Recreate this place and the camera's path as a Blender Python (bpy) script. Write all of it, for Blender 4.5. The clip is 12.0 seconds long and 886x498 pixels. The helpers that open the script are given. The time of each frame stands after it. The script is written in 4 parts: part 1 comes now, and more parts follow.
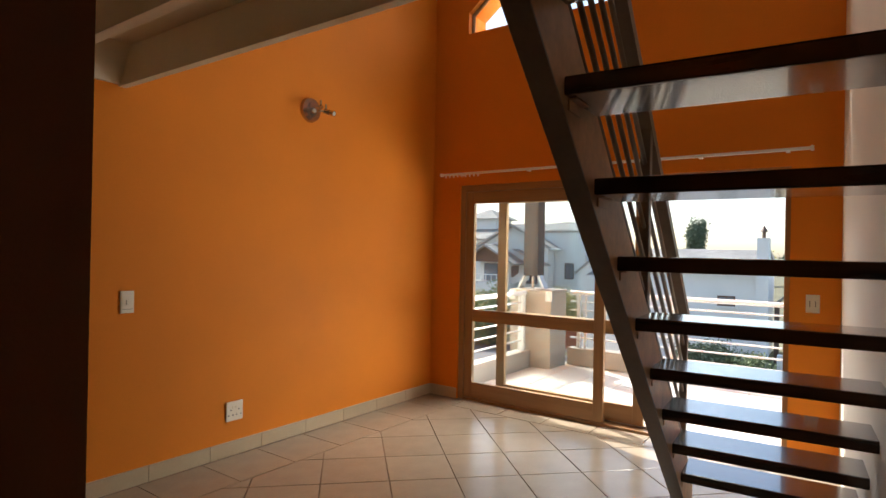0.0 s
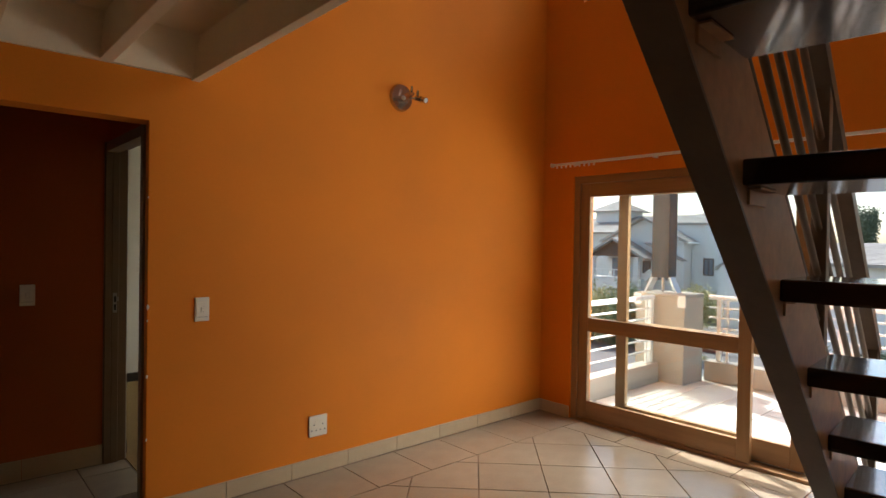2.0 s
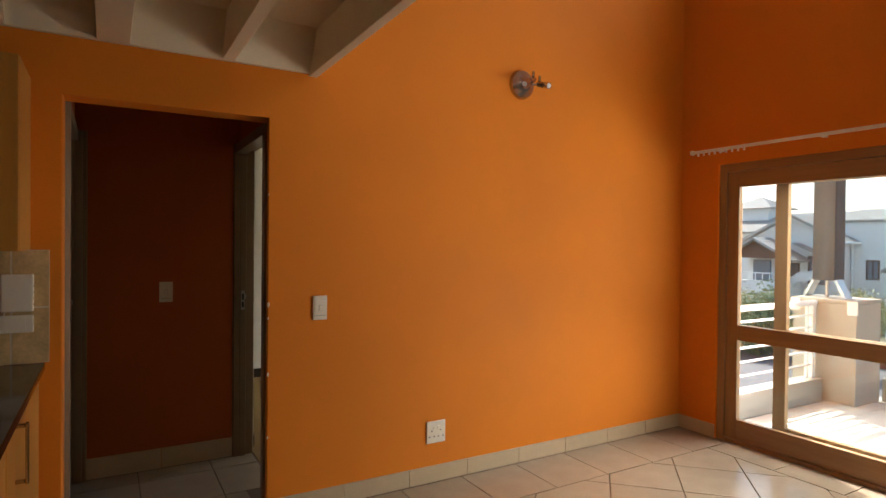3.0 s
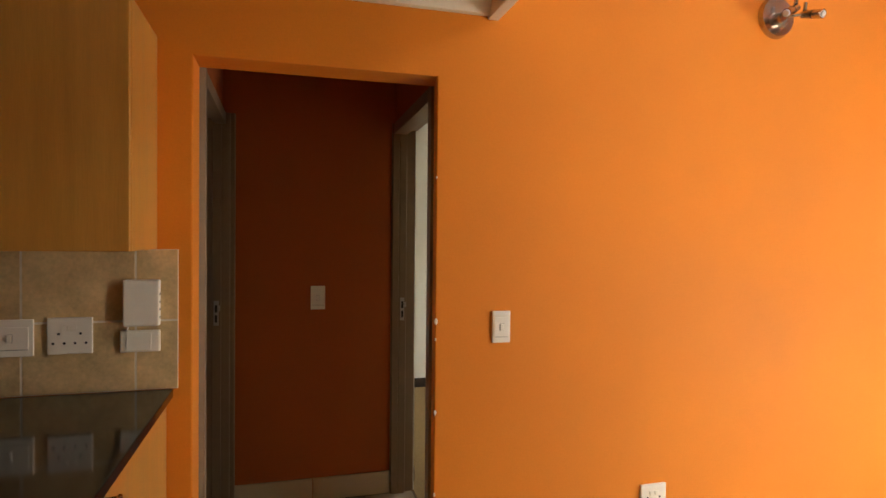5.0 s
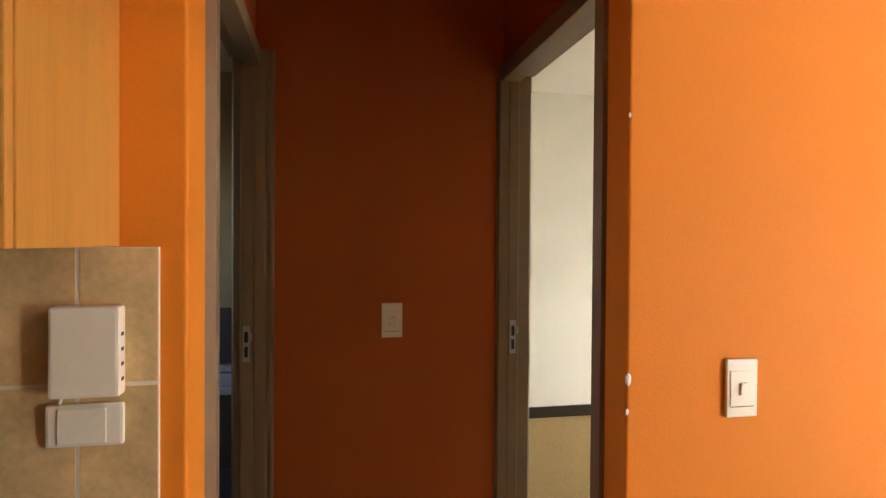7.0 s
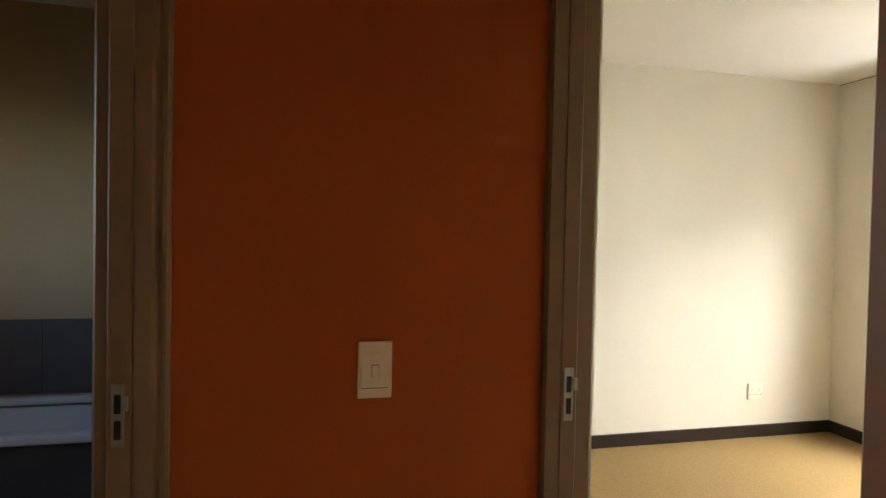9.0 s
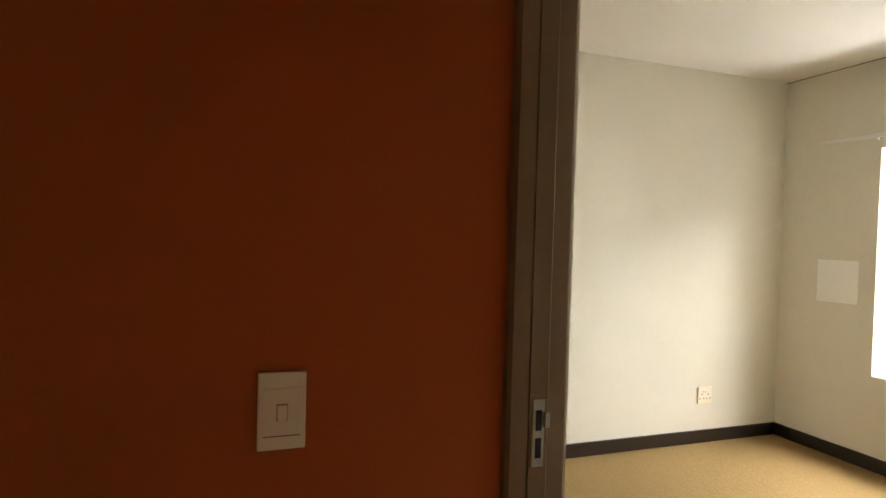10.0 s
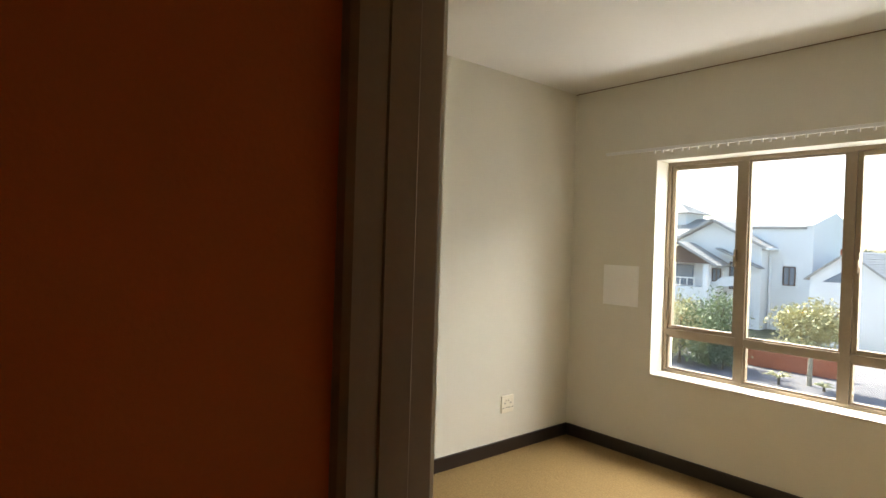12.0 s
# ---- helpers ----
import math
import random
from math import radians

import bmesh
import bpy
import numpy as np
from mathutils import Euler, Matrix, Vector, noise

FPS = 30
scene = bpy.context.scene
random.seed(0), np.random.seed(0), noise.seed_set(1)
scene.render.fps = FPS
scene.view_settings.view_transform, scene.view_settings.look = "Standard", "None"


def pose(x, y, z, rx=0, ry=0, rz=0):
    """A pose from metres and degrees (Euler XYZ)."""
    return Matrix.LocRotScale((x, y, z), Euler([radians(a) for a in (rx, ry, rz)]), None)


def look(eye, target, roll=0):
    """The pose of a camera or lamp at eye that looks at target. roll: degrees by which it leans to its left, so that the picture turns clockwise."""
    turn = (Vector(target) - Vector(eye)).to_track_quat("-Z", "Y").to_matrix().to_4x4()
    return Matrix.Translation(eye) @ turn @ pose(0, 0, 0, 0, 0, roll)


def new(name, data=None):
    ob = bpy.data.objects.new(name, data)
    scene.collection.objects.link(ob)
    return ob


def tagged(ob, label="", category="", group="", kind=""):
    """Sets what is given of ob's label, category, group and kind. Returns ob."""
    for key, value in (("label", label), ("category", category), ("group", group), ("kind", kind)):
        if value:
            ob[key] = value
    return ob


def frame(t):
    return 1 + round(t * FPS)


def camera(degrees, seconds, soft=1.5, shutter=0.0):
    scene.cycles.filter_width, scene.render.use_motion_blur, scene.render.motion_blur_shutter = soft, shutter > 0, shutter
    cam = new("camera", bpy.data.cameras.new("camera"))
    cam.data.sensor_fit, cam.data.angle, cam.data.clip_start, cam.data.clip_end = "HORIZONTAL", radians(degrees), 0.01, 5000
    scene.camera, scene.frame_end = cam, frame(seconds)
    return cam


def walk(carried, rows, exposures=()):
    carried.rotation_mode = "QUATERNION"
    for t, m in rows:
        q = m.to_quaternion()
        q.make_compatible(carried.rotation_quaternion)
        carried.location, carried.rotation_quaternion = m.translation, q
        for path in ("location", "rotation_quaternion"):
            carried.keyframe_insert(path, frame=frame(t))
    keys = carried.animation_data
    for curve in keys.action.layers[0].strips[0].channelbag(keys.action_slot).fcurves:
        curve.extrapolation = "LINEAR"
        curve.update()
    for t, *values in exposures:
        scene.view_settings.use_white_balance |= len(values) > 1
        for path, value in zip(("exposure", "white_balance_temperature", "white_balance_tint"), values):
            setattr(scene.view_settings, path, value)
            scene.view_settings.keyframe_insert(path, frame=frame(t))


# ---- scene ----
cam = camera(75.1, 12.0)
PATH = [
    (0, (-4.540, -3.386, 1.402), (-2.916, -2.220, 1.407), 1.1),
    (0.5, (-4.381, -3.334, 1.419), (-2.764, -2.158, 1.415), 1.0),
    (1, (-4.239, -3.266, 1.432), (-2.655, -2.044, 1.423), 1.0),
    (1.5, (-4.123, -3.226, 1.458), (-2.635, -1.889, 1.437), 1.1),
    (2, (-4.026, -3.181, 1.461), (-2.69, -1.693, 1.435), 1.0),
    (2.5, (-3.966, -3.12, 1.432), (-2.8, -1.495, 1.412), 0.7),
    (3, (-3.888, -2.979, 1.427), (-2.884, -1.249, 1.404), 0.6),
    (3.5, (-3.837, -2.824, 1.437), (-2.964, -1.025, 1.408), 0.6),
    (5.5, (-3.752, -1.899, 1.404), (-3.286, 0.046, 1.373), 0.5),
    (6, (-3.768, -1.64, 1.374), (-3.338, 0.313, 1.352), 0.4),
    (6.5, (-3.787, -1.4, 1.382), (-3.383, 0.559, 1.362), 0.3),
    (7, (-3.81, -1.119, 1.39), (-3.418, 0.842, 1.365), 0.4),
    (9, (-3.735, -0.276, 1.400), (-3.264, 1.668, 1.354), 1.2),
    (9.5, (-3.717, -0.128, 1.407), (-3.159, 1.792, 1.360), 1.4),
    (10, (-3.646, 0.035, 1.390), (-2.981, 1.921, 1.345), 1.6),
    (10.5, (-3.590, 0.176, 1.403), (-2.803, 2.014, 1.366), 1.6),
    (11, (-3.534, 0.317, 1.405), (-2.607, 2.089, 1.373), 1.6),
    (11.5, (-3.502, 0.386, 1.420), (-2.409, 2.061, 1.390), 1.7),
    (12, (-3.472, 0.486, 1.423), (-2.182, 2.014, 1.401), 1.8),
]
# ---- world, sun, exposure ----
EXPO = [(0, 1.2), (1.5, 1.03), (2.5, 1.22), (3.5, 1.68), (5.5, 2.55), (7.0, 3.0), (9.0, 2.9), (10.5, 2.38), (12.0, 2.0)]
walk(cam, [(t, look(e, g, r)) for t, e, g, r in PATH], EXPO)

SUN_EL, SUN_AZ = 46.0, 24.0          # azimuth from +y towards +x
world = bpy.data.worlds.new("sky_world")
scene.world = world
world.use_nodes = True
wn = world.node_tree
bg = wn.nodes["Background"]
sky = wn.nodes.new("ShaderNodeTexSky")
sky.sky_type = 'NISHITA'
sky.sun_disc = False
sky.sun_elevation = radians(SUN_EL)
sky.sun_rotation = radians(SUN_AZ)
sky.dust_density = 1.5
sky.air_density = 1.0
wn.links.new(sky.outputs[0], bg.inputs[0])
bg.inputs[1].default_value = 0.15
sun_data = bpy.data.lights.new("sun", 'SUN')
sun_data.energy, sun_data.angle, sun_data.color = 4.2, radians(0.5), (1.0, 0.965, 0.91)
sun = new("sun", sun_data)
sa, se = radians(SUN_AZ), radians(SUN_EL)
sun.matrix_world = look((0, 0, 20), Vector((0, 0, 20)) - Vector((math.sin(sa) * math.cos(se), math.cos(sa) * math.cos(se), math.sin(se))))


def window_lamp(name, eye, target, w, h, power, col=(1.0, 0.97, 0.92), spread=180.0):
    """Sky light that falls in through an opening."""
    d = bpy.data.lights.new(name, 'AREA')
    d.shape, d.size, d.size_y, d.energy, d.color = 'RECTANGLE', w, h, power, col
    d.spread = radians(spread)
    o = new(name, d)
    o.matrix_world = look(eye, target)
    return o


window_lamp("slider_sky_lamp", (1.15, -1.40, 2.95), (-1.3, -1.15, 0.9), 2.1, 1.5, 44, spread=100)
window_lamp("slider_side_sky_lamp", (0.95, -4.05, 1.10), (-2.0, -0.3, 1.5), 1.9, 2.0, 12, spread=90)
window_lamp("balcony_bounce_lamp", (1.35, -4.15, 0.45), (-1.6, -0.2, 2.6), 2.0, 0.9, 13, (1.0, 0.95, 0.87), 90)
window_lamp("arched_window_sky_lamp", (0.27, -1.65, 3.72), (-3.0, -1.2, 2.2), 2.3, 0.5, 9)
window_lamp("bedroom_sky_lamp", (1.05, 1.55, 2.75), (-0.9, 2.1, 1.4), 2.8, 1.1, 104, (1.0, 0.98, 0.94))
window_lamp("bedroom_side_sky_lamp", (1.50, -0.05, 1.60), (-1.9, 3.0, 1.55), 1.6, 2.2, 21, (1.0, 0.98, 0.94), 120)
window_lamp("bedroom_ground_lamp", (1.25, 1.6, -0.35), (-2.2, 2.0, 2.0), 2.4, 0.8, 25, (1.0, 0.98, 0.95))

# ---- materials ----


def mat(name, col, rough=0.6, metal=0.0, vary=0.08, scale=6.0, bump=0.0, bscale=80.0, spec=0.5, stretch=(1, 1, 1), coat=0.0, island=0.0):
    """A procedural surface: base colour with two scales of variation and a fine relief."""
    m = bpy.data.materials.new(name)
    m.use_nodes = True
    nt = m.node_tree
    p = nt.nodes["Principled BSDF"]
    p.inputs["Roughness"].default_value = rough
    p.inputs["Metallic"].default_value = metal
    p.inputs["Specular IOR Level"].default_value = spec
    p.inputs["Coat Weight"].default_value = coat
    p.inputs["Coat Roughness"].default_value = 0.08
    tc = nt.nodes.new("ShaderNodeTexCoord")
    mp = nt.nodes.new("ShaderNodeMapping")
    mp.inputs["Scale"].default_value = stretch
    mp.inputs["Location"].default_value = (3.17, 1.73, 0.437)
    nt.links.new(tc.outputs["Object"], mp.inputs["Vector"])
    n1 = nt.nodes.new("ShaderNodeTexNoise")
    n1.inputs["Scale"].default_value, n1.inputs["Detail"].default_value = scale, 5
    n2 = nt.nodes.new("ShaderNodeTexNoise")
    n2.inputs["Scale"].default_value, n2.inputs["Detail"].default_value = bscale, 3
    for n in (n1, n2):
        nt.links.new(mp.outputs[0], n.inputs["Vector"])
    add = nt.nodes.new("ShaderNodeMath")
    add.operation = 'MULTIPLY_ADD'
    nt.links.new(n2.outputs["Fac"], add.inputs[0])
    add.inputs[1].default_value = 0.4
    nt.links.new(n1.outputs["Fac"], add.inputs[2])
    src = add.outputs[0]
    if island:
        oi = nt.nodes.new("ShaderNodeObjectInfo")
        ad2 = nt.nodes.new("ShaderNodeMath")
        ad2.operation = 'MULTIPLY_ADD'
        nt.links.new(oi.outputs["Random"], ad2.inputs[0])
        ad2.inputs[1].default_value = island
        nt.links.new(src, ad2.inputs[2])
        src = ad2.outputs[0]
    rng = nt.nodes.new("ShaderNodeMapRange")
    rng.inputs["From Min"].default_value, rng.inputs["From Max"].default_value = 0.4, 1.0 + island
    rng.inputs["To Min"].default_value, rng.inputs["To Max"].default_value = 1 - vary, 1 + vary
    nt.links.new(src, rng.inputs[0])
    mul = nt.nodes.new("ShaderNodeMix")
    mul.data_type, mul.blend_type = 'RGBA', 'MULTIPLY'
    mul.inputs["Factor"].default_value = 1.0
    mul.inputs["A"].default_value = (*col, 1)
    nt.links.new(rng.outputs[0], mul.inputs["B"])
    nt.links.new(mul.outputs["Result"], p.inputs["Base Color"])
    rr = nt.nodes.new("ShaderNodeMapRange")
    rr.inputs["To Min"].default_value, rr.inputs["To Max"].default_value = rough * 0.85, min(1, rough * 1.15)
    nt.links.new(n1.outputs["Fac"], rr.inputs[0])
    nt.links.new(rr.outputs[0], p.inputs["Roughness"])
    if bump:
        b = nt.nodes.new("ShaderNodeBump")
        b.inputs["Strength"].default_value, b.inputs["Distance"].default_value = bump, 0.004
        nt.links.new(n2.outputs["Fac"], b.inputs["Height"])
        nt.links.new(b.outputs[0], p.inputs["Normal"])
    return m


def wood(name, dark, light, rough, scale=14.0, axis=0, coat=0.0):
    """Wood with grain drawn out along one axis."""
    st = [9.0, 9.0, 9.0]
    st[axis] = 0.6
    m = mat(name, light, rough, 0, 0.12, 3.0, 0.12, 30.0, stretch=tuple(st), coat=coat)
    nt = m.node_tree
    p = nt.nodes["Principled BSDF"]
    mp = [n for n in nt.nodes if n.type == 'MAPPING'][0]
    w = nt.nodes.new("ShaderNodeTexNoise")
    w.inputs["Scale"].default_value, w.inputs["Detail"].default_value, w.inputs["Distortion"].default_value = scale / 9, 8, 0.6
    nt.links.new(mp.outputs[0], w.inputs["Vector"])
    ramp = nt.nodes.new("ShaderNodeValToRGB")
    ramp.color_ramp.elements[0].position, ramp.color_ramp.elements[0].color = 0.35, (*dark, 1)
    ramp.color_ramp.elements[1].position, ramp.color_ramp.elements[1].color = 0.65, (*light, 1)
    nt.links.new(w.outputs["Fac"], ramp.inputs[0])
    mx = [n for n in nt.nodes if n.type == 'MIX'][0]
    nt.links.new(ramp.outputs[0], mx.inputs["A"])
    return m


def glass_mat():
    m = bpy.data.materials.new("window_glass")
    m.use_nodes = True
    nt = m.node_tree
    nt.nodes.remove(nt.nodes["Principled BSDF"])
    out = nt.nodes["Material Output"]
    tr = nt.nodes.new("ShaderNodeBsdfTransparent")
    tr.inputs[0].default_value = (0.93, 0.95, 0.94, 1)
    gl = nt.nodes.new("ShaderNodeBsdfGlossy")
    gl.inputs["Roughness"].default_value = 0.02
    fr = nt.nodes.new("ShaderNodeFresnel")
    fr.inputs["IOR"].default_value = 1.45
    mx = nt.nodes.new("ShaderNodeMixShader")
    nt.links.new(fr.outputs[0], mx.inputs[0])
    nt.links.new(tr.outputs[0], mx.inputs[1])
    nt.links.new(gl.outputs[0], mx.inputs[2])
    nt.links.new(mx.outputs[0], out.inputs[0])
    return m


M_ORANGE = mat("orange_wall_paint", (0.73, 0.224, 0.019), 0.68, spec=0.2, vary=0.07, scale=1.6, bump=0.10, bscale=140)
# The orange wall paint again, redder and darker to carry the hall's shade.
M_HALLSHADE = mat("shaded_hall_orange", (0.42, 0.098, 0.016), 0.68, spec=0.3, vary=0.07, scale=1.6, bump=0.10, bscale=140)
M_WHITEWALL = mat("off_white_wall_paint", (0.73, 0.70, 0.60), 0.7, vary=0.04, scale=2.0, bump=0.08, bscale=140)
M_CEIL = mat("white_ceiling_paint", (0.74, 0.71, 0.655), 0.8, vary=0.03, scale=2.0, bump=0.05, bscale=100)
M_LOFT = mat("cream_loft_paint", (0.74, 0.65, 0.48), 0.65, vary=0.06, scale=5.0, bump=0.10, bscale=60)
M_TILE = mat("beige_floor_tile", (0.36, 0.29, 0.205), 0.22, vary=0.12, scale=7.0, bump=0.05, bscale=60, island=0.35)
M_SKIRT = mat("beige_skirting_tile", (0.52, 0.41, 0.26), 0.35, vary=0.10, scale=9.0, bump=0.05, island=0.35)
M_GROUT = mat("brown_tile_grout", (0.16, 0.11, 0.07), 0.9, vary=0.15, scale=30, bump=0.2)
M_SLIDER = wood("varnished_door_timber", (0.29, 0.165, 0.072), (0.35, 0.205, 0.095), 0.4, axis=2)
M_SLIDER_RAIL = wood("varnished_rail_timber", (0.29, 0.165, 0.072), (0.35, 0.205, 0.095), 0.4, axis=1)
M_GLASS = glass_mat()
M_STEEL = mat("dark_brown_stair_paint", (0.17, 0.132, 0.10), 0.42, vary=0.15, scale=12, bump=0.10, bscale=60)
# Stair brown lightened: the glow from the sliding door is put into it.
M_STRINGER = mat("lit_stringer_brown", (0.55, 0.33, 0.17), 0.42, spec=0.35, vary=0.28, scale=9, bump=0.12, bscale=40)
M_TREAD = wood("dark_stained_tread", (0.016, 0.010, 0.008), (0.060, 0.030, 0.020), 0.20, axis=1, coat=0.8)
M_PLATE = mat("ivory_plastic", (0.78, 0.73, 0.60), 0.35, vary=0.03, scale=20)
M_PLATEW = mat("white_plastic", (0.82, 0.76, 0.62), 0.35, vary=0.03, scale=20)
M_HOLE = mat("black_plastic", (0.012, 0.011, 0.010), 0.5, vary=0.05)
M_GAP = mat("dark_plastic_seam", (0.16, 0.13, 0.09), 0.7, vary=0.1)
M_NICKEL = mat("brushed_nickel", (0.50, 0.43, 0.34), 0.20, 1.0, vary=0.08, scale=30)
M_BULB = mat("frosted_lamp_glass", (0.75, 0.72, 0.66), 0.2, vary=0.03)
M_CABINET = wood("maple_cabinet_board", (0.58, 0.265, 0.046), (0.63, 0.30, 0.058), 0.38, scale=4.0, axis=2)
M_GRANITE = mat("black_granite", (0.020, 0.018, 0.016), 0.08, vary=0.7, scale=160, spec=0.6, bscale=420)
M_SPLASH = mat("mottled_beige_wall_tile", (0.62, 0.44, 0.21), 0.32, vary=0.42, scale=7, bump=0.06, island=0.1)
M_SGROUT = mat("cream_tile_grout", (0.72, 0.65, 0.52), 0.85, vary=0.1, scale=30)
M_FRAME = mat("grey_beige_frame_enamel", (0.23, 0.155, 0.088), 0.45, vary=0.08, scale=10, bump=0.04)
M_STRIKE = mat("worn_steel", (0.45, 0.42, 0.37), 0.4, 1.0, vary=0.2, scale=50)
M_CARPET = mat("sand_coloured_carpet", (0.29, 0.195, 0.085), 0.95, vary=0.18, scale=90, bump=0.8, bscale=260, spec=0.1)
nt = M_CARPET.node_tree                      # looped rows of the weave
wv = nt.nodes.new("ShaderNodeTexVoronoi")
wv.inputs["Scale"].default_value, wv.inputs["Randomness"].default_value = 75.0, 0.15
tc = [n for n in nt.nodes if n.type == 'TEX_COORD'][0]
nt.links.new(tc.outputs["Object"], wv.inputs["Vector"])
bp = [n for n in nt.nodes if n.type == 'BUMP'][0]
bp.invert = True
bp.inputs["Distance"].default_value = 0.006
nt.links.new(wv.outputs["Distance"], bp.inputs["Height"])
M_BASE = mat("dark_brown_baseboard", (0.022, 0.014, 0.010), 0.4, vary=0.15, scale=20)
M_PAPER = mat("white_paint_patch", (0.92, 0.91, 0.88), 0.6, vary=0.02)
M_ALU = mat("bronze_aluminium", (0.34, 0.27, 0.19), 0.4, 0.4, vary=0.06, scale=20)
M_RAILW = mat("white_rail_enamel", (0.80, 0.80, 0.78), 0.35, vary=0.05, scale=20)
M_PLASTER = mat("beige_outdoor_plaster", (0.40, 0.37, 0.32), 0.85, vary=0.12, scale=5, bump=0.3, bscale=90)
M_BALC = mat("pale_balcony_tile", (0.62, 0.59, 0.53), 0.6, vary=0.10, scale=4, bump=0.1, island=0.2)
M_POST = wood("weathered_timber_post", (0.040, 0.046, 0.052), (0.085, 0.096, 0.105), 0.8, axis=2)
M_GALV = mat("galvanised_steel", (0.60, 0.61, 0.62), 0.4, 0.7, vary=0.1, scale=25)
M_CHIP = mat("bare_plaster_chip", (0.80, 0.74, 0.64), 0.9, vary=0.1, scale=60)
M_HOUSE = mat("pale_house_plaster", (0.72, 0.72, 0.70), 0.9, vary=0.06, scale=0.8, bump=0.2, bscale=30)
M_ROOF = mat("grey_concrete_roof_tile", (0.34, 0.325, 0.30), 0.75, vary=0.2, scale=2.5, bump=0.2, bscale=30)
M_HWIN = mat("dark_window_pane", (0.19, 0.215, 0.25), 0.25, vary=0.1)
M_HFRAME = mat("brown_window_frame", (0.12, 0.07, 0.045), 0.5, vary=0.1)
M_GROUND = mat("dry_grass_ground", (0.12, 0.11, 0.055), 0.95, vary=0.4, scale=0.6, bump=0.5, bscale=14)
M_ROAD = mat("grey_brick_driveway", (0.16, 0.15, 0.15), 0.9, vary=0.2, scale=2, bump=0.3, bscale=30)
M_REDWALL = mat("terracotta_garden_wall", (0.42, 0.14, 0.075), 0.85, vary=0.15, scale=2, bump=0.2)
M_LEAF = mat("green_leaves", (0.23, 0.27, 0.13), 0.6, vary=0.45, scale=3.0, bscale=9)
M_LEAFY = mat("yellow_green_leaves", (0.50, 0.45, 0.22), 0.6, vary=0.4, scale=3.0, bscale=9)
M_LEAFD = mat("dark_tree_leaves", (0.10, 0.13, 0.08), 0.7, vary=0.4, scale=3.0, bscale=9)
M_BARKPALE = mat("pale_bare_bark", (0.34, 0.28, 0.20), 0.9, vary=0.3, scale=9, bump=0.4)
M_BARK = mat("grey_brown_bark", (0.10, 0.075, 0.05), 0.9, vary=0.3, scale=9, bump=0.5)
M_TUB = mat("white_bath_enamel", (0.80, 0.80, 0.80), 0.15, vary=0.02)
M_BATHTILE = mat("grey_bath_wall_tile", (0.11, 0.10, 0.095), 0.3, vary=0.15, scale=6, island=0.2)
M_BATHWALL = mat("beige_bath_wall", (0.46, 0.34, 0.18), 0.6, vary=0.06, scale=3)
# Orange-brown wall colour, darkened to hold the shade at the entry.
M_DARKWALL = mat("shade_dark_entry_paint", (0.20, 0.075, 0.025), 0.6, vary=0.07, scale=2, bump=0.1, bscale=140)

# ---- mesh tools ----


def bbox(bm, x0, x1, y0, y1, z0, z1, bev=0.0):
    """An axis-aligned block added to bm, with bevelled edges where asked."""
    r = bmesh.ops.create_cube(bm, size=1.0, matrix=Matrix.LocRotScale(((x0 + x1) / 2, (y0 + y1) / 2, (z0 + z1) / 2), None, (x1 - x0, y1 - y0, z1 - z0)))
    if bev:
        es = list({e for v in r["verts"] for e in v.link_edges})
        bmesh.ops.bevel(bm, geom=es, offset=bev, segments=2, affect='EDGES', profile=0.6)
    return bm


def block(x0, x1, y0, y1, z0, z1, bev=0.0):
    return bbox(bmesh.new(), x0, x1, y0, y1, z0, z1, bev)


def tube(bm, a, b, r0, r1=None, n=12):
    """A round bar from a to b."""
    a, b = Vector(a), Vector(b)
    d = b - a
    m = Matrix.Translation((a + b) / 2) @ d.to_track_quat('Z', 'Y').to_matrix().to_4x4()
    bmesh.ops.create_cone(bm, cap_ends=True, segments=n, radius1=r0, radius2=r0 if r1 is None else r1, depth=d.length, matrix=m)
    return bm


def rod(a, b, r0, r1=None, n=12):
    return tube(bmesh.new(), a, b, r0, r1, n)


def prism(pts, vec):
    """A flat polygon drawn out along vec."""
    bm = bmesh.new()
    vs = [bm.verts.new(p) for p in pts]
    f = bm.faces.new(vs)
    r = bmesh.ops.extrude_face_region(bm, geom=[f])
    bmesh.ops.translate(bm, verts=[g for g in r["geom"] if isinstance(g, bmesh.types.BMVert)], vec=vec)
    bmesh.ops.recalc_face_normals(bm, faces=bm.faces)
    return bm


def finish(bm, name, material, smooth=False):
    me = bpy.data.meshes.new(name)
    bm.to_mesh(me)
    bm.free()
    me.materials.append(material)
    if smooth:
        for p in me.polygons:
            p.use_smooth = True
    return me


def thing(name, at=(0, 0, 0), label="", category="", group="", kind=""):
    """The empty at a thing's base that carries its parts."""
    o = new(name)
    o.location = at
    o.empty_display_size = 0.05
    return tagged(o, label, category, group, kind)


def part(name, bm, material, parent, label="", smooth=False):
    """One mesh under a thing or a part; the mesh is drawn in world coordinates."""
    o = new(name, finish(bm, name, material, smooth))
    o.parent = parent
    m, chain, q = Matrix.Identity(4), [], parent
    while q:
        chain.append(q.matrix_parent_inverse @ q.matrix_basis)
        q = q.parent
    for c in reversed(chain):
        m = m @ c
    o.matrix_parent_inverse = m.inverted()
    return tagged(o, label)


def lpart(name, bm, material, parent, label="", smooth=False):
    """One mesh drawn in its parent's own coordinates."""
    o = new(name, finish(bm, name, material, smooth))
    o.parent = parent
    return tagged(o, label)


def struct(name, bm, material, label="", category=""):
    o = new(name, finish(bm, name, material))
    return tagged(o, label, category, "", "structure")


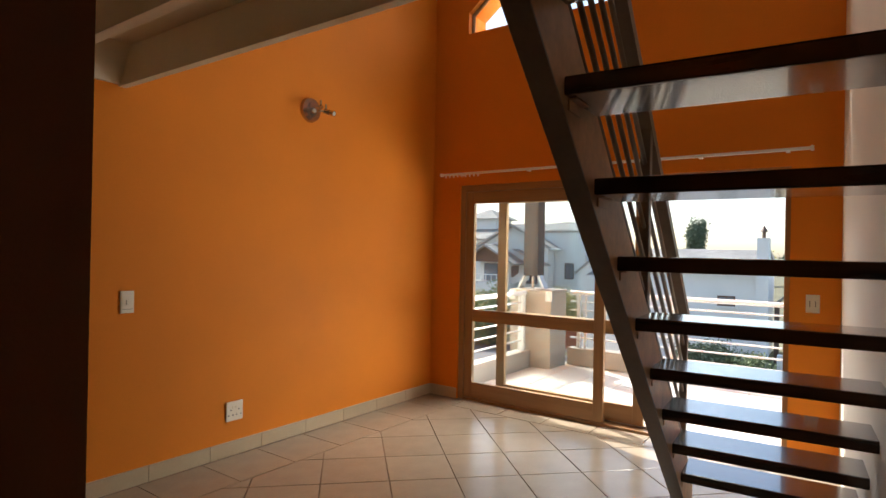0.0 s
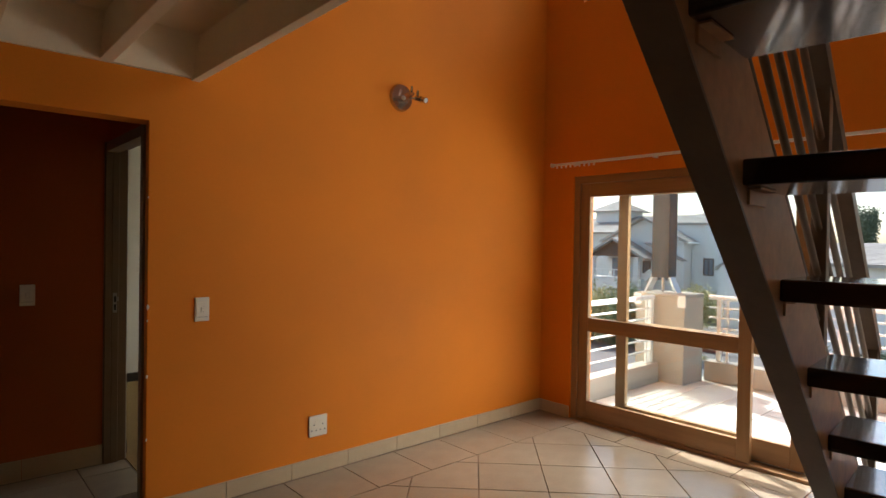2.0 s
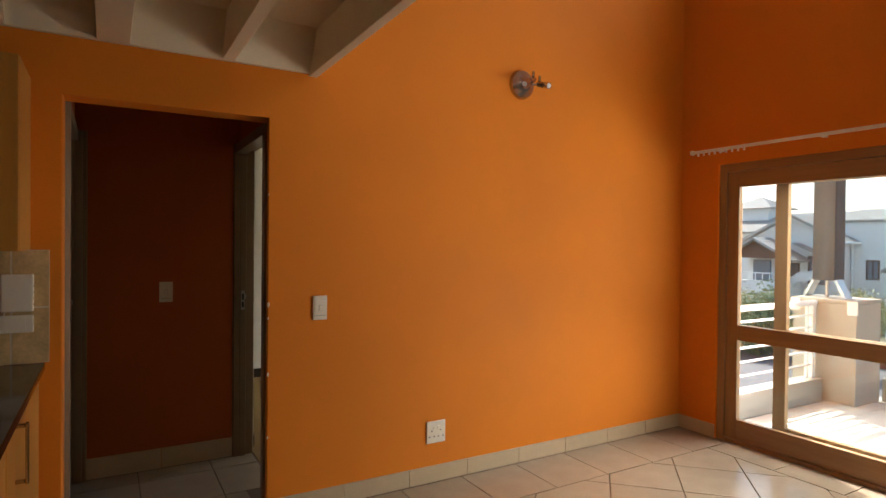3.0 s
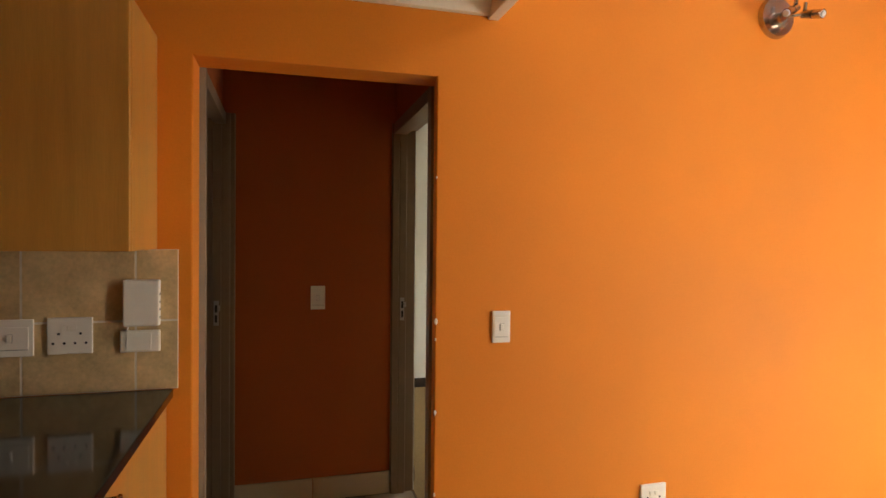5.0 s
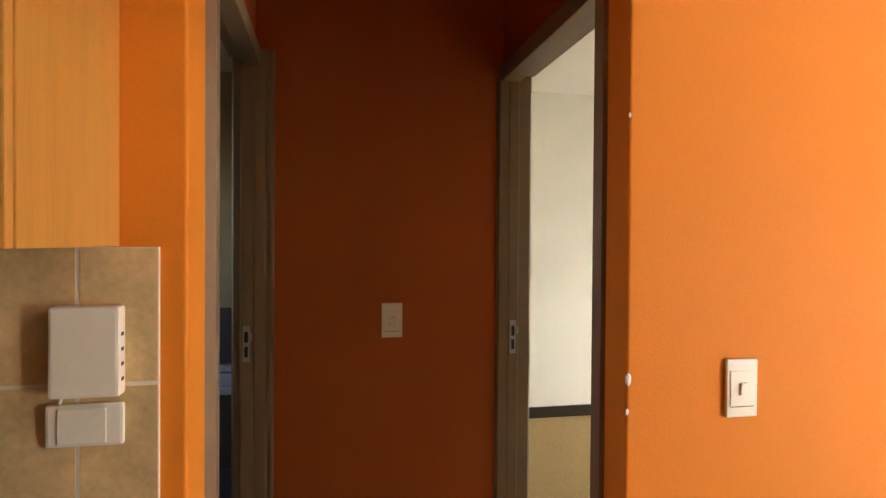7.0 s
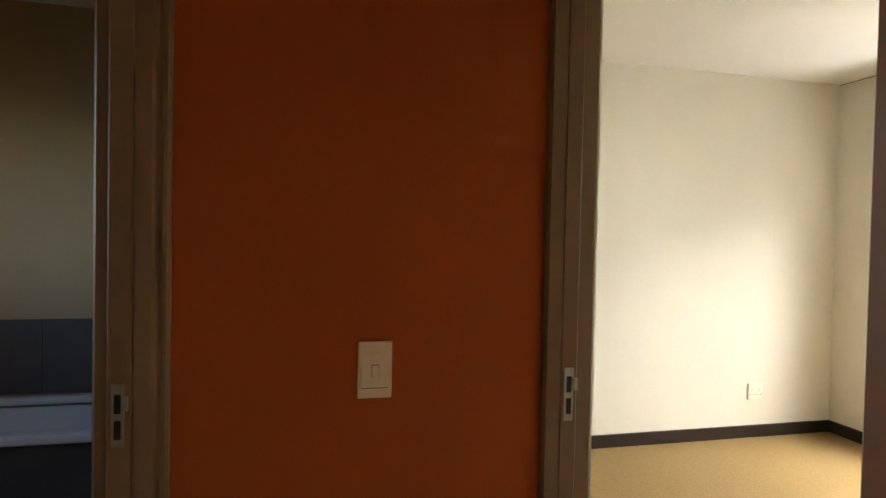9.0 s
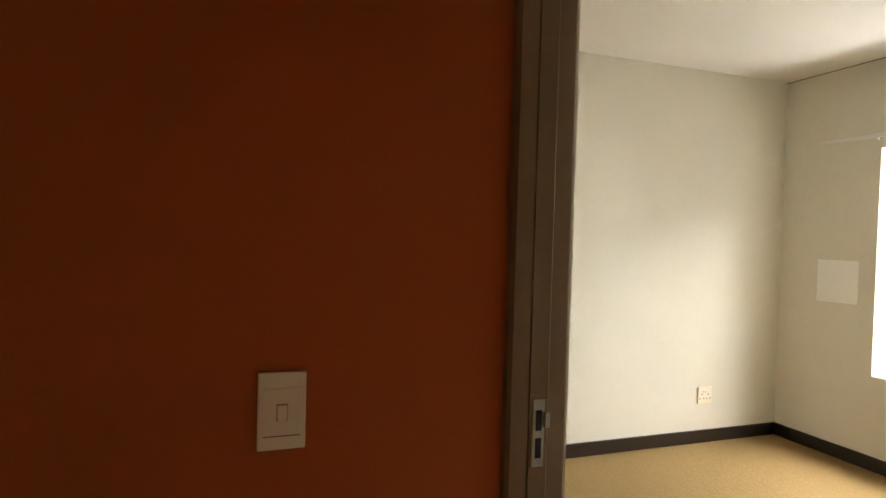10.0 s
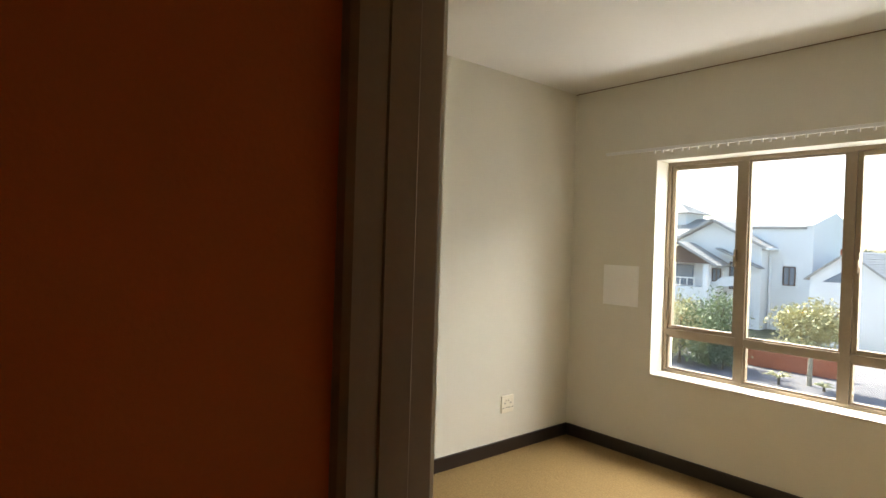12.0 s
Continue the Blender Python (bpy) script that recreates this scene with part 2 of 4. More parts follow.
def wall(axis, a0, a1, c0, c1, z0, z1, holes=()):
    """A wall along x or y from a0 to a1, between c0 and c1 in the other axis, with holes (a, a, z, z) going through."""
    aa = sorted({a0, a1, *[v for h in holes for v in h[:2]]})
    zz = sorted({z0, z1, *[v for h in holes for v in h[2:]]})
    full = {}
    for i in range(len(aa) - 1):
        for j in range(len(zz) - 1):
            am, zm = (aa[i] + aa[i + 1]) / 2, (zz[j] + zz[j + 1]) / 2
            full[i, j] = not any(h[0] < am < h[1] and h[2] < zm < h[3] for h in holes)
    bm = bmesh.new()
    cache = {}

    def v(a, c, z):
        k = (round(a, 5), round(c, 5), round(z, 5))
        if k not in cache:
            cache[k] = bm.verts.new((a, c, z) if axis == 'x' else (c, a, z))
        return cache[k]
    for (i, j), f in full.items():
        if not f:
            continue
        p, q, s, t = aa[i], aa[i + 1], zz[j], zz[j + 1]
        for c in (c0, c1):
            bm.faces.new([v(p, c, s), v(q, c, s), v(q, c, t), v(p, c, t)])
        for di, dj, e in ((-1, 0, ((p, s), (p, t))), (1, 0, ((q, s), (q, t))), (0, -1, ((p, s), (q, s))), (0, 1, ((p, t), (q, t)))):
            if not full.get((i + di, j + dj), False):
                (ea, ez), (fa, fz) = e
                bm.faces.new([v(ea, c0, ez), v(fa, c0, fz), v(fa, c1, fz), v(ea, c1, ez)])
    bmesh.ops.recalc_face_normals(bm, faces=bm.faces)
    return bm


# ---- large structure ----
DW0, DW1, DWZ = -4.060, -3.188, 2.05        # bare opening to the hall
HALL_END = 1.0
SL0, SL1, SLZ = -3.02, -0.315, 2.02         # sliding door opening in y
BX, BY, BZ = 0.10, 3.20, 2.573               # bedroom window wall, back wall, ceiling
WIN = (0.90, 2.525, 0.584, 2.017)

bm = wall('x', -6.6, 0.30, 0.0, 0.15, 0.0, 3.86, [(DW0, DW1, 0.0, DWZ)])
for v in bm.verts:                           # the reveal is a little splayed towards the hall
    if abs(v.co.x - DW1) < 1e-4 and v.co.y > 0.1 and v.co.z < DWZ + 0.01:
        v.co.x += 0.028
es = [e for e in bm.edges if all(v.co.y < 1e-4 and v.co.z < DWZ + 1e-4 for v in e.verts) and (all(abs(v.co.x - DW0) < 1e-4 for v in e.verts) or all(abs(v.co.x - DW1) < 1e-4 for v in e.verts))]
bmesh.ops.bevel(bm, geom=es, offset=0.007, segments=3, affect='EDGES', profile=0.5)
tagged(struct("wall_north", bm, M_ORANGE), "tall orange painted wall with an open doorway", "wall")
# gable wall with the sliding door and the arched window above
bm = wall('y', -3.31, 0.0, 0.0, 0.30, 0.0, 3.45, [(SL0, SL1, 0.0, SLZ)])
tagged(struct("wall_east", bm, M_ORANGE), "orange painted gable wall round the sliding door", "wall")
AW0, AW1 = -2.93, -0.38
gable = [(0, -0.0, 3.45), (0, -0.0, 3.86), (0, -1.655, 4.80), (0, -3.31, 3.86), (0, -3.31, 3.45), (0, AW0, 3.45), (0, AW0, 3.65)]
arch = [(0, AW0 + (AW1 - AW0) * i / 16, 3.65 + 0.62 * math.sin(math.pi * i / 16)) for i in range(1, 16)]
gable += arch + [(0, AW1, 3.65), (0, AW1, 3.45)]
bm = bmesh.new()
cut = [Vector(p) for p in gable]
f = bm.faces.new([bm.verts.new(p) for p in cut])
r = bmesh.ops.extrude_face_region(bm, geom=[f])
bmesh.ops.translate(bm, verts=[g for g in r["geom"] if isinstance(g, bmesh.types.BMVert)], vec=(0.30, 0, 0))
bmesh.ops.triangulate(bm, faces=[f for f in bm.faces if len(f.verts) > 4])
bmesh.ops.recalc_face_normals(bm, faces=bm.faces)
tagged(struct("wall_east_gable", bm, M_ORANGE), "orange gable with a segmental arched window opening", "wall")
# the slanting white wall behind the stair
SW = Vector((-1, -0.084, 0)).normalized()
p0 = Vector((0.0, -3.31, 0))
p1 = p0 + SW * 7.2
nrm = Vector((SW.y, -SW.x, 0))
if nrm.y > 0:
    nrm = -nrm
bm = prism([p0, p1, p1 + nrm * 0.2, p0 + nrm * 0.2], (0, 0, 4.9))
tagged(struct("wall_south", bm, M_WHITEWALL), "white painted side wall beside the staircase", "wall")
tagged(struct("wall_west", wall('y', -4.3, 0.0, -6.8, -6.6, 0.0, 4.9), M_ORANGE), "orange painted wall behind the kitchen", "wall")
# partition near the entry; its shade is put into the dark colour
tagged(struct("wall_entry", block(-6.6, -4.149, -2.46, -2.30, 0.0, 2.29), M_DARKWALL), "partition end beside the kitchen, coloured dark brown for shade", "wall")
# roof slopes seen from below
bm = prism([(-6.8, 0.15, 3.80), (-6.8, -1.655, 4.82), (-6.8, -1.655, 4.97), (-6.8, 0.15, 3.95)], (7.2, 0, 0))
struct("ceiling_slope_north", bm, M_CEIL, "white sloping ceiling over the double-height room", "ceiling")
bm = prism([(-6.8, -4.35, 3.28), (-6.8, -1.655, 4.82), (-6.8, -1.655, 4.97), (-6.8, -4.35, 3.43)], (7.2, 0, 0))
struct("ceiling_slope_south", bm, M_CEIL, "white sloping ceiling over the double-height room", "ceiling")
struct("ground_slab", block(-6.8, 0.05, -4.35, 0.15, -0.25, -0.012), M_GROUT, "brown grout bed under the floor tiles", "floor")

# hall; walls and ceiling in orange darkened to carry its shade
struct("hall_floor", block(-4.15, -3.04, 0.15, HALL_END, -0.25, -0.008), M_GROUT, "dim tiled hall floor", "floor")
struct("wall_hall_end", block(-4.0610, -3.1555, HALL_END, HALL_END + 0.12, 0.0, 2.6), M_HALLSHADE, "orange hall end wall, coloured rust-red for deep shade", "wall")
HB0, HB1 = 0.20, 0.998                       # door openings in the hall's sides
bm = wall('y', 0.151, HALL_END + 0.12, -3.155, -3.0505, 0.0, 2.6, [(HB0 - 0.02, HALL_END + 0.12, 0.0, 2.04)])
struct("wall_hall_east", bm, M_HALLSHADE, "orange hall side wall with the bedroom doorway, coloured rust-red for shade", "wall")
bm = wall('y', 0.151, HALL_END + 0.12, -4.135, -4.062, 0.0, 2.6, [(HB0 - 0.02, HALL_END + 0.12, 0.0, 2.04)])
struct("wall_hall_west", bm, M_HALLSHADE, "orange hall side wall with the bathroom doorway, coloured rust-red for shade", "wall")
struct("ceiling_hall", block(-4.061, -3.156, 0.151, HALL_END, 2.42, 2.55), M_HALLSHADE, "hall ceiling in the same shade-darkened orange", "ceiling")

# bedroom
struct("bedroom_floor", block(-3.04, BX, 0.15, BY, -0.25, 0.0), M_CARPET, "sand-coloured woven carpet", "floor")
struct("wall_bedroom_north", wall('x', -3.2, BX + 0.28, BY, BY + 0.2, 0.0, 2.8), M_WHITEWALL, "plain off-white bedroom wall", "wall")
bm = wall('y', 0.15, BY, BX, BX + 0.28, 0.0, 2.8, [WIN])
struct("wall_bedroom_east", bm, M_WHITEWALL, "off-white bedroom wall round the window", "wall")
struct("wall_bedroom_west", wall('y', HALL_END + 0.12, BY, -3.2, -3.04, 0.0, 2.8), M_WHITEWALL, "off-white bedroom wall", "wall")
struct("wall_bedroom_hall_side", wall('y', 0.156, HALL_END + 0.12, -3.05, -3.04, 0.0, 2.8, [(HB0 - 0.02, HB1 + 0.004, 0.0, 2.04)]), M_WHITEWALL, "off-white bedroom wall", "wall")
struct("wall_bedroom_south", wall('x', -3.04, BX, 0.151, 0.158, 0.0, 2.8), M_WHITEWALL, "off-white bedroom wall", "wall")
# Brown strip on the wall that draws the ceiling's shadow line in colour.
struct("ceiling_shadow_strip", block(BX - 0.006, BX - 0.0005, 0.2, BY - 0.001, BZ - 0.006, BZ - 0.001), M_FRAME, "thin dark strip drawn for the shadow line under the bedroom ceiling", "trim")
struct("ceiling_bedroom", block(-3.04, BX, 0.158, BY, BZ, BZ + 0.12), M_CEIL, "white plastered bedroom ceiling", "ceiling")

# bathroom
struct("bathroom_floor", block(-6.2, -4.136, 0.15, 3.75, -0.25, 0.0), M_BATHTILE, "dark tiled bathroom floor", "floor")
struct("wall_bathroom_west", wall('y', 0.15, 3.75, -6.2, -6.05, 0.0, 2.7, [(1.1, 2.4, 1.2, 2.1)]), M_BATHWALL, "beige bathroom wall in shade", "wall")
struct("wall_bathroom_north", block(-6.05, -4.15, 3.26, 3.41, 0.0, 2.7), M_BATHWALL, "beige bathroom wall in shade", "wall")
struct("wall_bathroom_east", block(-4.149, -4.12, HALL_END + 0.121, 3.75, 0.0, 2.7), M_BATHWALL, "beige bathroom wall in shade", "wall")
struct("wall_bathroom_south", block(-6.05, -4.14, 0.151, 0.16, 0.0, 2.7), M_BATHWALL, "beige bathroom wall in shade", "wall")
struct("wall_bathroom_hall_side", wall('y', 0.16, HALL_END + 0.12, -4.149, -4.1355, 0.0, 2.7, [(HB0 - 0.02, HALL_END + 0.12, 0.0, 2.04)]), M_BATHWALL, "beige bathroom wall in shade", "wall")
struct("ceiling_bathroom", block(-6.05, -4.15, 0.161, 3.26, 2.6, 2.68), M_CEIL, "plain bathroom ceiling in shade", "ceiling")

# ---- loft ----
LX, LZ = -2.94, 2.30
loft = thing("loft_floor", (-4.0, -1.3, LZ), "cream painted timber loft floor seen from below", "loft", "", "structure")
part("deck", block(-6.6, LX, -2.60, -0.002, LZ + 0.20, LZ + 0.26), M_LOFT, loft)
part("fascia_beam", block(LX - 0.045, LX, -2.60, -0.002, LZ - 0.012, LZ + 0.198, 0.004), M_LOFT, loft)
for xj, wj in ((-3.387, 0.058), (-3.872, 0.13), (-4.283, 0.05), (-4.76, 0.05), (-5.24, 0.05), (-5.72, 0.05), (-6.2, 0.05)):
    part("joist", block(xj - wj / 2, xj + wj / 2, -2.58, -0.03, LZ, LZ + 0.199, 0.004), M_LOFT, loft)
bm = prism([(-6.6, -0.003, LZ), (-6.6, -0.003, LZ + 0.198), (-6.6, -0.14, LZ + 0.198), (-6.6, -0.03, LZ)], (6.6 + LX - 0.046, 0, 0))
part("wall_plate", bm, M_LOFT, loft)

# ---- sliding door ----


def leaf(parent, x0, x1, y0, y1, z0, z1, mid0, mid1, st=0.09, bot=0.13, top=0.11, pitch=0):
    """One glazed leaf: two stiles, three rails, two panes."""
    lf = thing("leaf", ((x0 + x1) / 2, (y0 + y1) / 2, z0))
    lf.parent = parent
    lf.matrix_parent_inverse = parent.matrix_basis.inverted()
    for a, b in ((y0, y0 + st), (y1 - st, y1)):
        part("stile", block(x0, x1, a, b, z0, z1, 0.004), M_SLIDER, lf)
    part("bottom_rail", block(x0 + .001, x1 - .001, y0 + st, y1 - st, z0, z0 + bot, 0.004), M_SLIDER_RAIL, lf)
    part("top_rail", block(x0 + .001, x1 - .001, y0 + st, y1 - st, z1 - top, z1, 0.004), M_SLIDER_RAIL, lf)
    part("middle_rail", block(x0 + .001, x1 - .001, y0 + st, y1 - st, mid0, mid1, 0.004), M_SLIDER_RAIL, lf)
    xm = (x0 + x1) / 2
    for a, b in ((z0 + bot - .01, mid0 + .01), (mid1 - .01, z1 - top + .01)):
        g = part("pane", block(xm - .003, xm + .003, y0 + st - .008, y1 - st + .008, a, b), M_GLASS, lf, "clear glass pane")
        g.visible_shadow = False
    return lf


door = thing("door_1", (0.1, -1.7, 0), "varnished timber sliding glass door, half open to the balcony", "sliding door", "", "structure")
part("frame_jamb", block(0.02, 0.20, SL1 - 0.055, SL1, 0.0, SLZ, 0.003), M_SLIDER, door)
part("frame_jamb", block(0.02, 0.20, SL0, SL0 + 0.035, 0.0, SLZ, 0.003), M_SLIDER, door)
part("frame_head", block(0.02, 0.20, SL0 + 0.035, SL1 - 0.055, SLZ - 0.06, SLZ, 0.003), M_SLIDER_RAIL, door)
part("threshold", block(0.02, 0.22, SL0 + 0.035, SL1 - 0.055, -0.03, 0.022, 0.003), M_SLIDER_RAIL, door)
part("track", block(0.125, 0.135, SL0 + 0.035, SL1 - 0.055, 0.022, 0.034), M_GALV, door)
leaf(door, 0.035, 0.078, -1.725, -0.372, 0.024, SLZ - 0.062, 0.742, 0.853, st=0.085, bot=0.145)
leaf(door, 0.105, 0.148, -2.03, -0.68, 0.036, SLZ - 0.062, 0.742, 0.853, st=0.085, bot=0.145)

# curtain rail
rail = thing("curtain_rail", (-0.06, -1.64, 2.12), "white curtain rail with glider rings above the sliding door", "curtain rail")
part("track", block(-0.075, -0.05, -3.14, -0.14, 2.112, 2.132, 0.003), M_RAILW, rail)
for yb in (-0.35, -1.05, -1.75, -2.45, -3.0):
    part("bracket", block(-0.05, 0.0, yb - 0.012, yb + 0.012, 2.108, 2.136, 0.002), M_RAILW, rail)
part("end_stop", block(-0.08, -0.045, -3.15, -3.13, 2.106, 2.138, 0.003), M_RAILW, rail)
part("end_stop", block(-0.08, -0.045, -0.15, -0.13, 2.106, 2.138, 0.003), M_RAILW, rail)
for i in range(9):
    yg = -0.19 - i * 0.045
    part("glider", block(-0.068, -0.057, yg - 0.005, yg + 0.005, 2.092, 2.113), M_RAILW, rail)

# arched window glass and frame
aw = thing("window_2", (0.2, -1.65, 3.45), "high arched window with a slim timber frame", "window", "", "structure")
bm = bmesh.new()
pts = [(AW0, 3.45), (AW1, 3.45), (AW1, 3.65)] + [(AW1 + (AW0 - AW1) * i / 16, 3.65 + 0.62 * math.sin(math.pi * i / 16)) for i in range(1, 16)] + [(AW0, 3.65)]
for i in range(len(pts)):
    a, b = pts[i], pts[(i + 1) % len(pts)]
    tube(bm, (0.075, a[0], a[1]), (0.075, b[0], b[1]), 0.024, n=6)
part("window_frame", bm, M_SLIDER, aw)
g = part("pane", prism([(0.075, p[0], p[1]) for p in pts], (0.005, 0, 0)), M_GLASS, aw)
g.visible_shadow = False

# ---- staircase ----
GO, RISE, WID = 0.2615, 0.224, 0.85
stair = thing("staircase", (-3.206, -2.788, 0), "open-riser staircase with dark timber treads and steel rails", "staircase")
stair.rotation_euler = (0, 0, math.atan(0.07))
TOP = 1.842
slope = RISE / GO
def line_z(u): return TOP - slope * u
u_end = (TOP) / slope


def stringer(v0, v1, lo, hi, ua, ub):
    """A raking board cut off level at the floor."""
    za, zb = line_z(ua), line_z(ub)
    pts = [(ua, v0, za + lo), (ua, v0, za + hi), (ub, v0, zb + hi), (ub, v0, max(zb + lo, 0.0))]
    if zb + lo < 0:
        pts[-1] = (ub, v0, 0.0)
        pts.append((ub - (0 - (zb + lo)) / slope, v0, 0.0))
    return prism(pts, (0, v1 - v0, 0))


# Stringers take the light-brightened brown, the underside sheet the dark stair paint.
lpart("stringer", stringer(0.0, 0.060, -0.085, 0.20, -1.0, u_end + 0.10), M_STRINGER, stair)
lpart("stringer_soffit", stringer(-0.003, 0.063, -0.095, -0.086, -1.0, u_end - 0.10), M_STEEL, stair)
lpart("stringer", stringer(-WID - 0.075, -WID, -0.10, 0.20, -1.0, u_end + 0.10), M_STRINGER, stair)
for k in range(-2, 9):
    u, z = GO * (k - 1), TOP - RISE * (k - 1)
    if z < 0.06:
        continue
    tr = lpart("tread", block(u, u + 0.265, -WID, 0.0, z - 0.048, z, 0.006), M_TREAD, stair)
    lpart("bracket", block(u + 0.03, u + 0.13, -0.024, -0.001, z - 0.053, z - 0.049, 0.001), M_STRINGER, stair)
    lpart("bracket_leg", block(u + 0.03, u + 0.13, -0.006, -0.001, z - 0.080, z - 0.0535, 0.001), M_STRINGER, stair)
# balustrade on the open side
for i, hgt in enumerate((0.34, 0.47, 0.60, 0.73, 0.86)):
    lpart("rail_bar", rod((-0.9, 0.04, line_z(-0.9) + hgt), (u_end - 0.02, 0.04, line_z(u_end - 0.02) + hgt), 0.010, n=8), M_STEEL, stair, smooth=True)
bm = prism([(-0.9, 0.015, line_z(-0.9) + 1.0), (-0.9, 0.015, line_z(-0.9) + 1.06), (u_end, 0.015, line_z(u_end) + 1.06), (u_end, 0.015, line_z(u_end) + 1.0)], (0, 0.05, 0))
lpart("handrail", bm, M_STEEL, stair)
for u in (u_end - 0.03, u_end - 1.05, -0.05):
    lpart("post", block(u - 0.022, u + 0.022, 0.02, 0.06, max(0, line_z(u) + 0.15), line_z(u) + 1.03, 0.003), M_STEEL, stair)

# ---- fittings on the orange wall ----


def switch_plate(name, x, z, y, w, h, label, material, gang=1, face=-1):
    """A light switch: bevelled plate, inner panel, rocker."""
    o = thing(name, (x, y, z), label, "light switch")
    part("plate", block(x - w / 2, x + w / 2, y - 0.010, y - 0.0005, z - h / 2, z + h / 2, 0.003), material, o)
    part("inner_panel", block(x - w * .40, x + w * .40, y - 0.0125, y - 0.010, z - h * .30, z + h * .30, 0.001), material, o)
    # Thin dark boxes draw the seam round the rocker and the panel line.
    part("rocker_gap", block(x - 0.0088, x + 0.0088, y - 0.0131, y - 0.0126, z - 0.0147, z + 0.0127), M_GAP, o)
    part("panel_line", block(x - w * .38, x + w * .38, y - 0.0104, y - 0.0100, z - h * .325, z - h * .312), M_GAP, o)
    rk = block(x - 0.008, x + 0.008, y - 0.017, y - 0.0125, z - 0.014, z + 0.012, 0.003)
    part("rocker", rk, material, o)
    return o


def socket(name, x, z, y, w, h, label, material):
    """A double three-pin outlet with two small switches."""
    o = thing(name, (x, y, z), label, "power outlet")
    part("plate", block(x - w / 2, x + w / 2, y - 0.012, y - 0.0005, z - h / 2, z + h / 2, 0.004), material, o)
    for s in (-1, 1):
        part("rocker", block(x + s * 0.013 - 0.009, x + s * 0.013 + 0.009, y - 0.017, y - 0.012, z + h * 0.14, z + h * 0.28, 0.002), material, o)
    for s in (-1, 1):
        for dx, dz in ((0.0, 0.06), (-0.016, -0.20), (0.016, -0.20)):
            xx = x + s * w * 0.24 + dx
            part("pin_hole", rod((xx, y - 0.0135, z + dz * h), (xx, y - 0.011, z + dz * h), 0.0042, n=10), M_HOLE, o)
    return o


switch_plate("light_switch", -2.915, 1.073, 0, 0.076, 0.128, "ivory light switch on the orange wall", M_PLATE)
socket("wall_socket", -2.199, 0.300, 0, 0.125, 0.130, "white double power outlet low on the orange wall", M_PLATEW)

# double switch on the strip of wall beside the sliding door
sw = thing("light_switch", (0, -3.154, 1.095), "ivory double light switch beside the sliding door", "light switch")
part("plate", block(-0.010, -0.0005, -3.193, -3.115, 1.035, 1.155, 0.003), M_PLATE, sw)
for yc in (-3.170, -3.138):
    part("rocker", block(-0.016, -0.010, yc - 0.010, yc + 0.010, 1.065, 1.125, 0.003), M_PLATE, sw)
    part("slot", block(-0.0164, -0.0158, yc - 0.002, yc + 0.002, 1.075, 1.115), M_HOLE, sw)

# spot lamp on the wall
SX, SZ = -1.59, 2.447
lamp = thing("wall_lamp", (SX, 0, SZ), "brushed nickel twin spot lamp on a round wall plate", "wall lamp")
bm = rod((SX, -0.0005, SZ), (SX, -0.022, SZ), 0.094, 0.086, 32)
part("back_plate", bm, M_NICKEL, lamp)
part("boss", rod((SX, -0.022, SZ - 0.012), (SX, -0.050, SZ - 0.012), 0.030, 0.024, 20), M_NICKEL, lamp, smooth=False)
# the left spot lies across the plate, aimed to the room's west
for base, tip, end, rad in (((0.004, -0.050, -0.004), (0.030, -0.085, 0.018), (-0.088, -0.150, -0.040), 0.019), ((0.015, -0.046, -0.006), (0.082, -0.085, -0.004), (0.088, -0.170, -0.030), 0.020)):
    base, tip, end = [Vector((SX, 0, SZ)) + Vector(v) for v in (base, tip, end)]
    dirv = (end - tip).normalized()
    part("arm", rod(base, tip, 0.007, n=10), M_NICKEL, lamp)
    sp = part("spot_head", rod(tip - dirv * 0.012, tip + (end - tip) * 0.45, rad * 0.85, rad, 18), M_NICKEL, lamp)
    part("barrel", rod(tip + (end - tip) * 0.52, end, rad * 0.95, rad, 18), M_NICKEL, sp)
    part("neck", rod(tip + (end - tip) * 0.45, tip + (end - tip) * 0.52, rad * 0.7, rad * 0.7, 14), M_HOLE, sp)
    part("bulb", rod(end + dirv * 0.0005, end + dirv * 0.006, rad * 0.8, rad * 0.55, 16), M_BULB, sp)
    part("knob", rod(tip + Vector((0, 0, rad)), tip + Vector((0.002, 0, rad + 0.034)), 0.009, 0.008, 12), M_NICKEL, sp)

# paint chips on the doorway's edge
for zc, sz in ((1.100, 0.014), (1.030, 0.008), (0.745, 0.011), (1.66, 0.006), (0.42, 0.010)):
    bm = bmesh.new()
    bmesh.ops.create_icosphere(bm, subdivisions=1, radius=sz)
    for v in bm.verts:
        v.co.x *= 0.45 + 0.2 * random.random()
        v.co.y *= 0.25
        v.co.z *= 0.8 + 0.4 * random.random()
    bmesh.ops.translate(bm, verts=bm.verts, vec=(DW1 + sz * 0.35, 0.0, zc))
    o = new("plaster_chip", finish(bm, "plaster_chip", M_CHIP))
    tagged(o, "chipped bare plaster spot on the doorway edge", "paint chip", "chips on the doorway edge")

# ---- kitchen ----
CX = -4.12
ct = thing("worktop", (CX - 0.9, -0.3, 0.9), "polished black granite kitchen worktop with a square return", "worktop")
part("slab", block(-6.58, -4.7405, -0.62, -0.013, 0.868, 0.898, 0.004), M_GRANITE, ct)
part("return_slab", block(-4.74, CX, -2.296, -0.013, 0.868, 0.898, 0.004), M_GRANITE, ct)


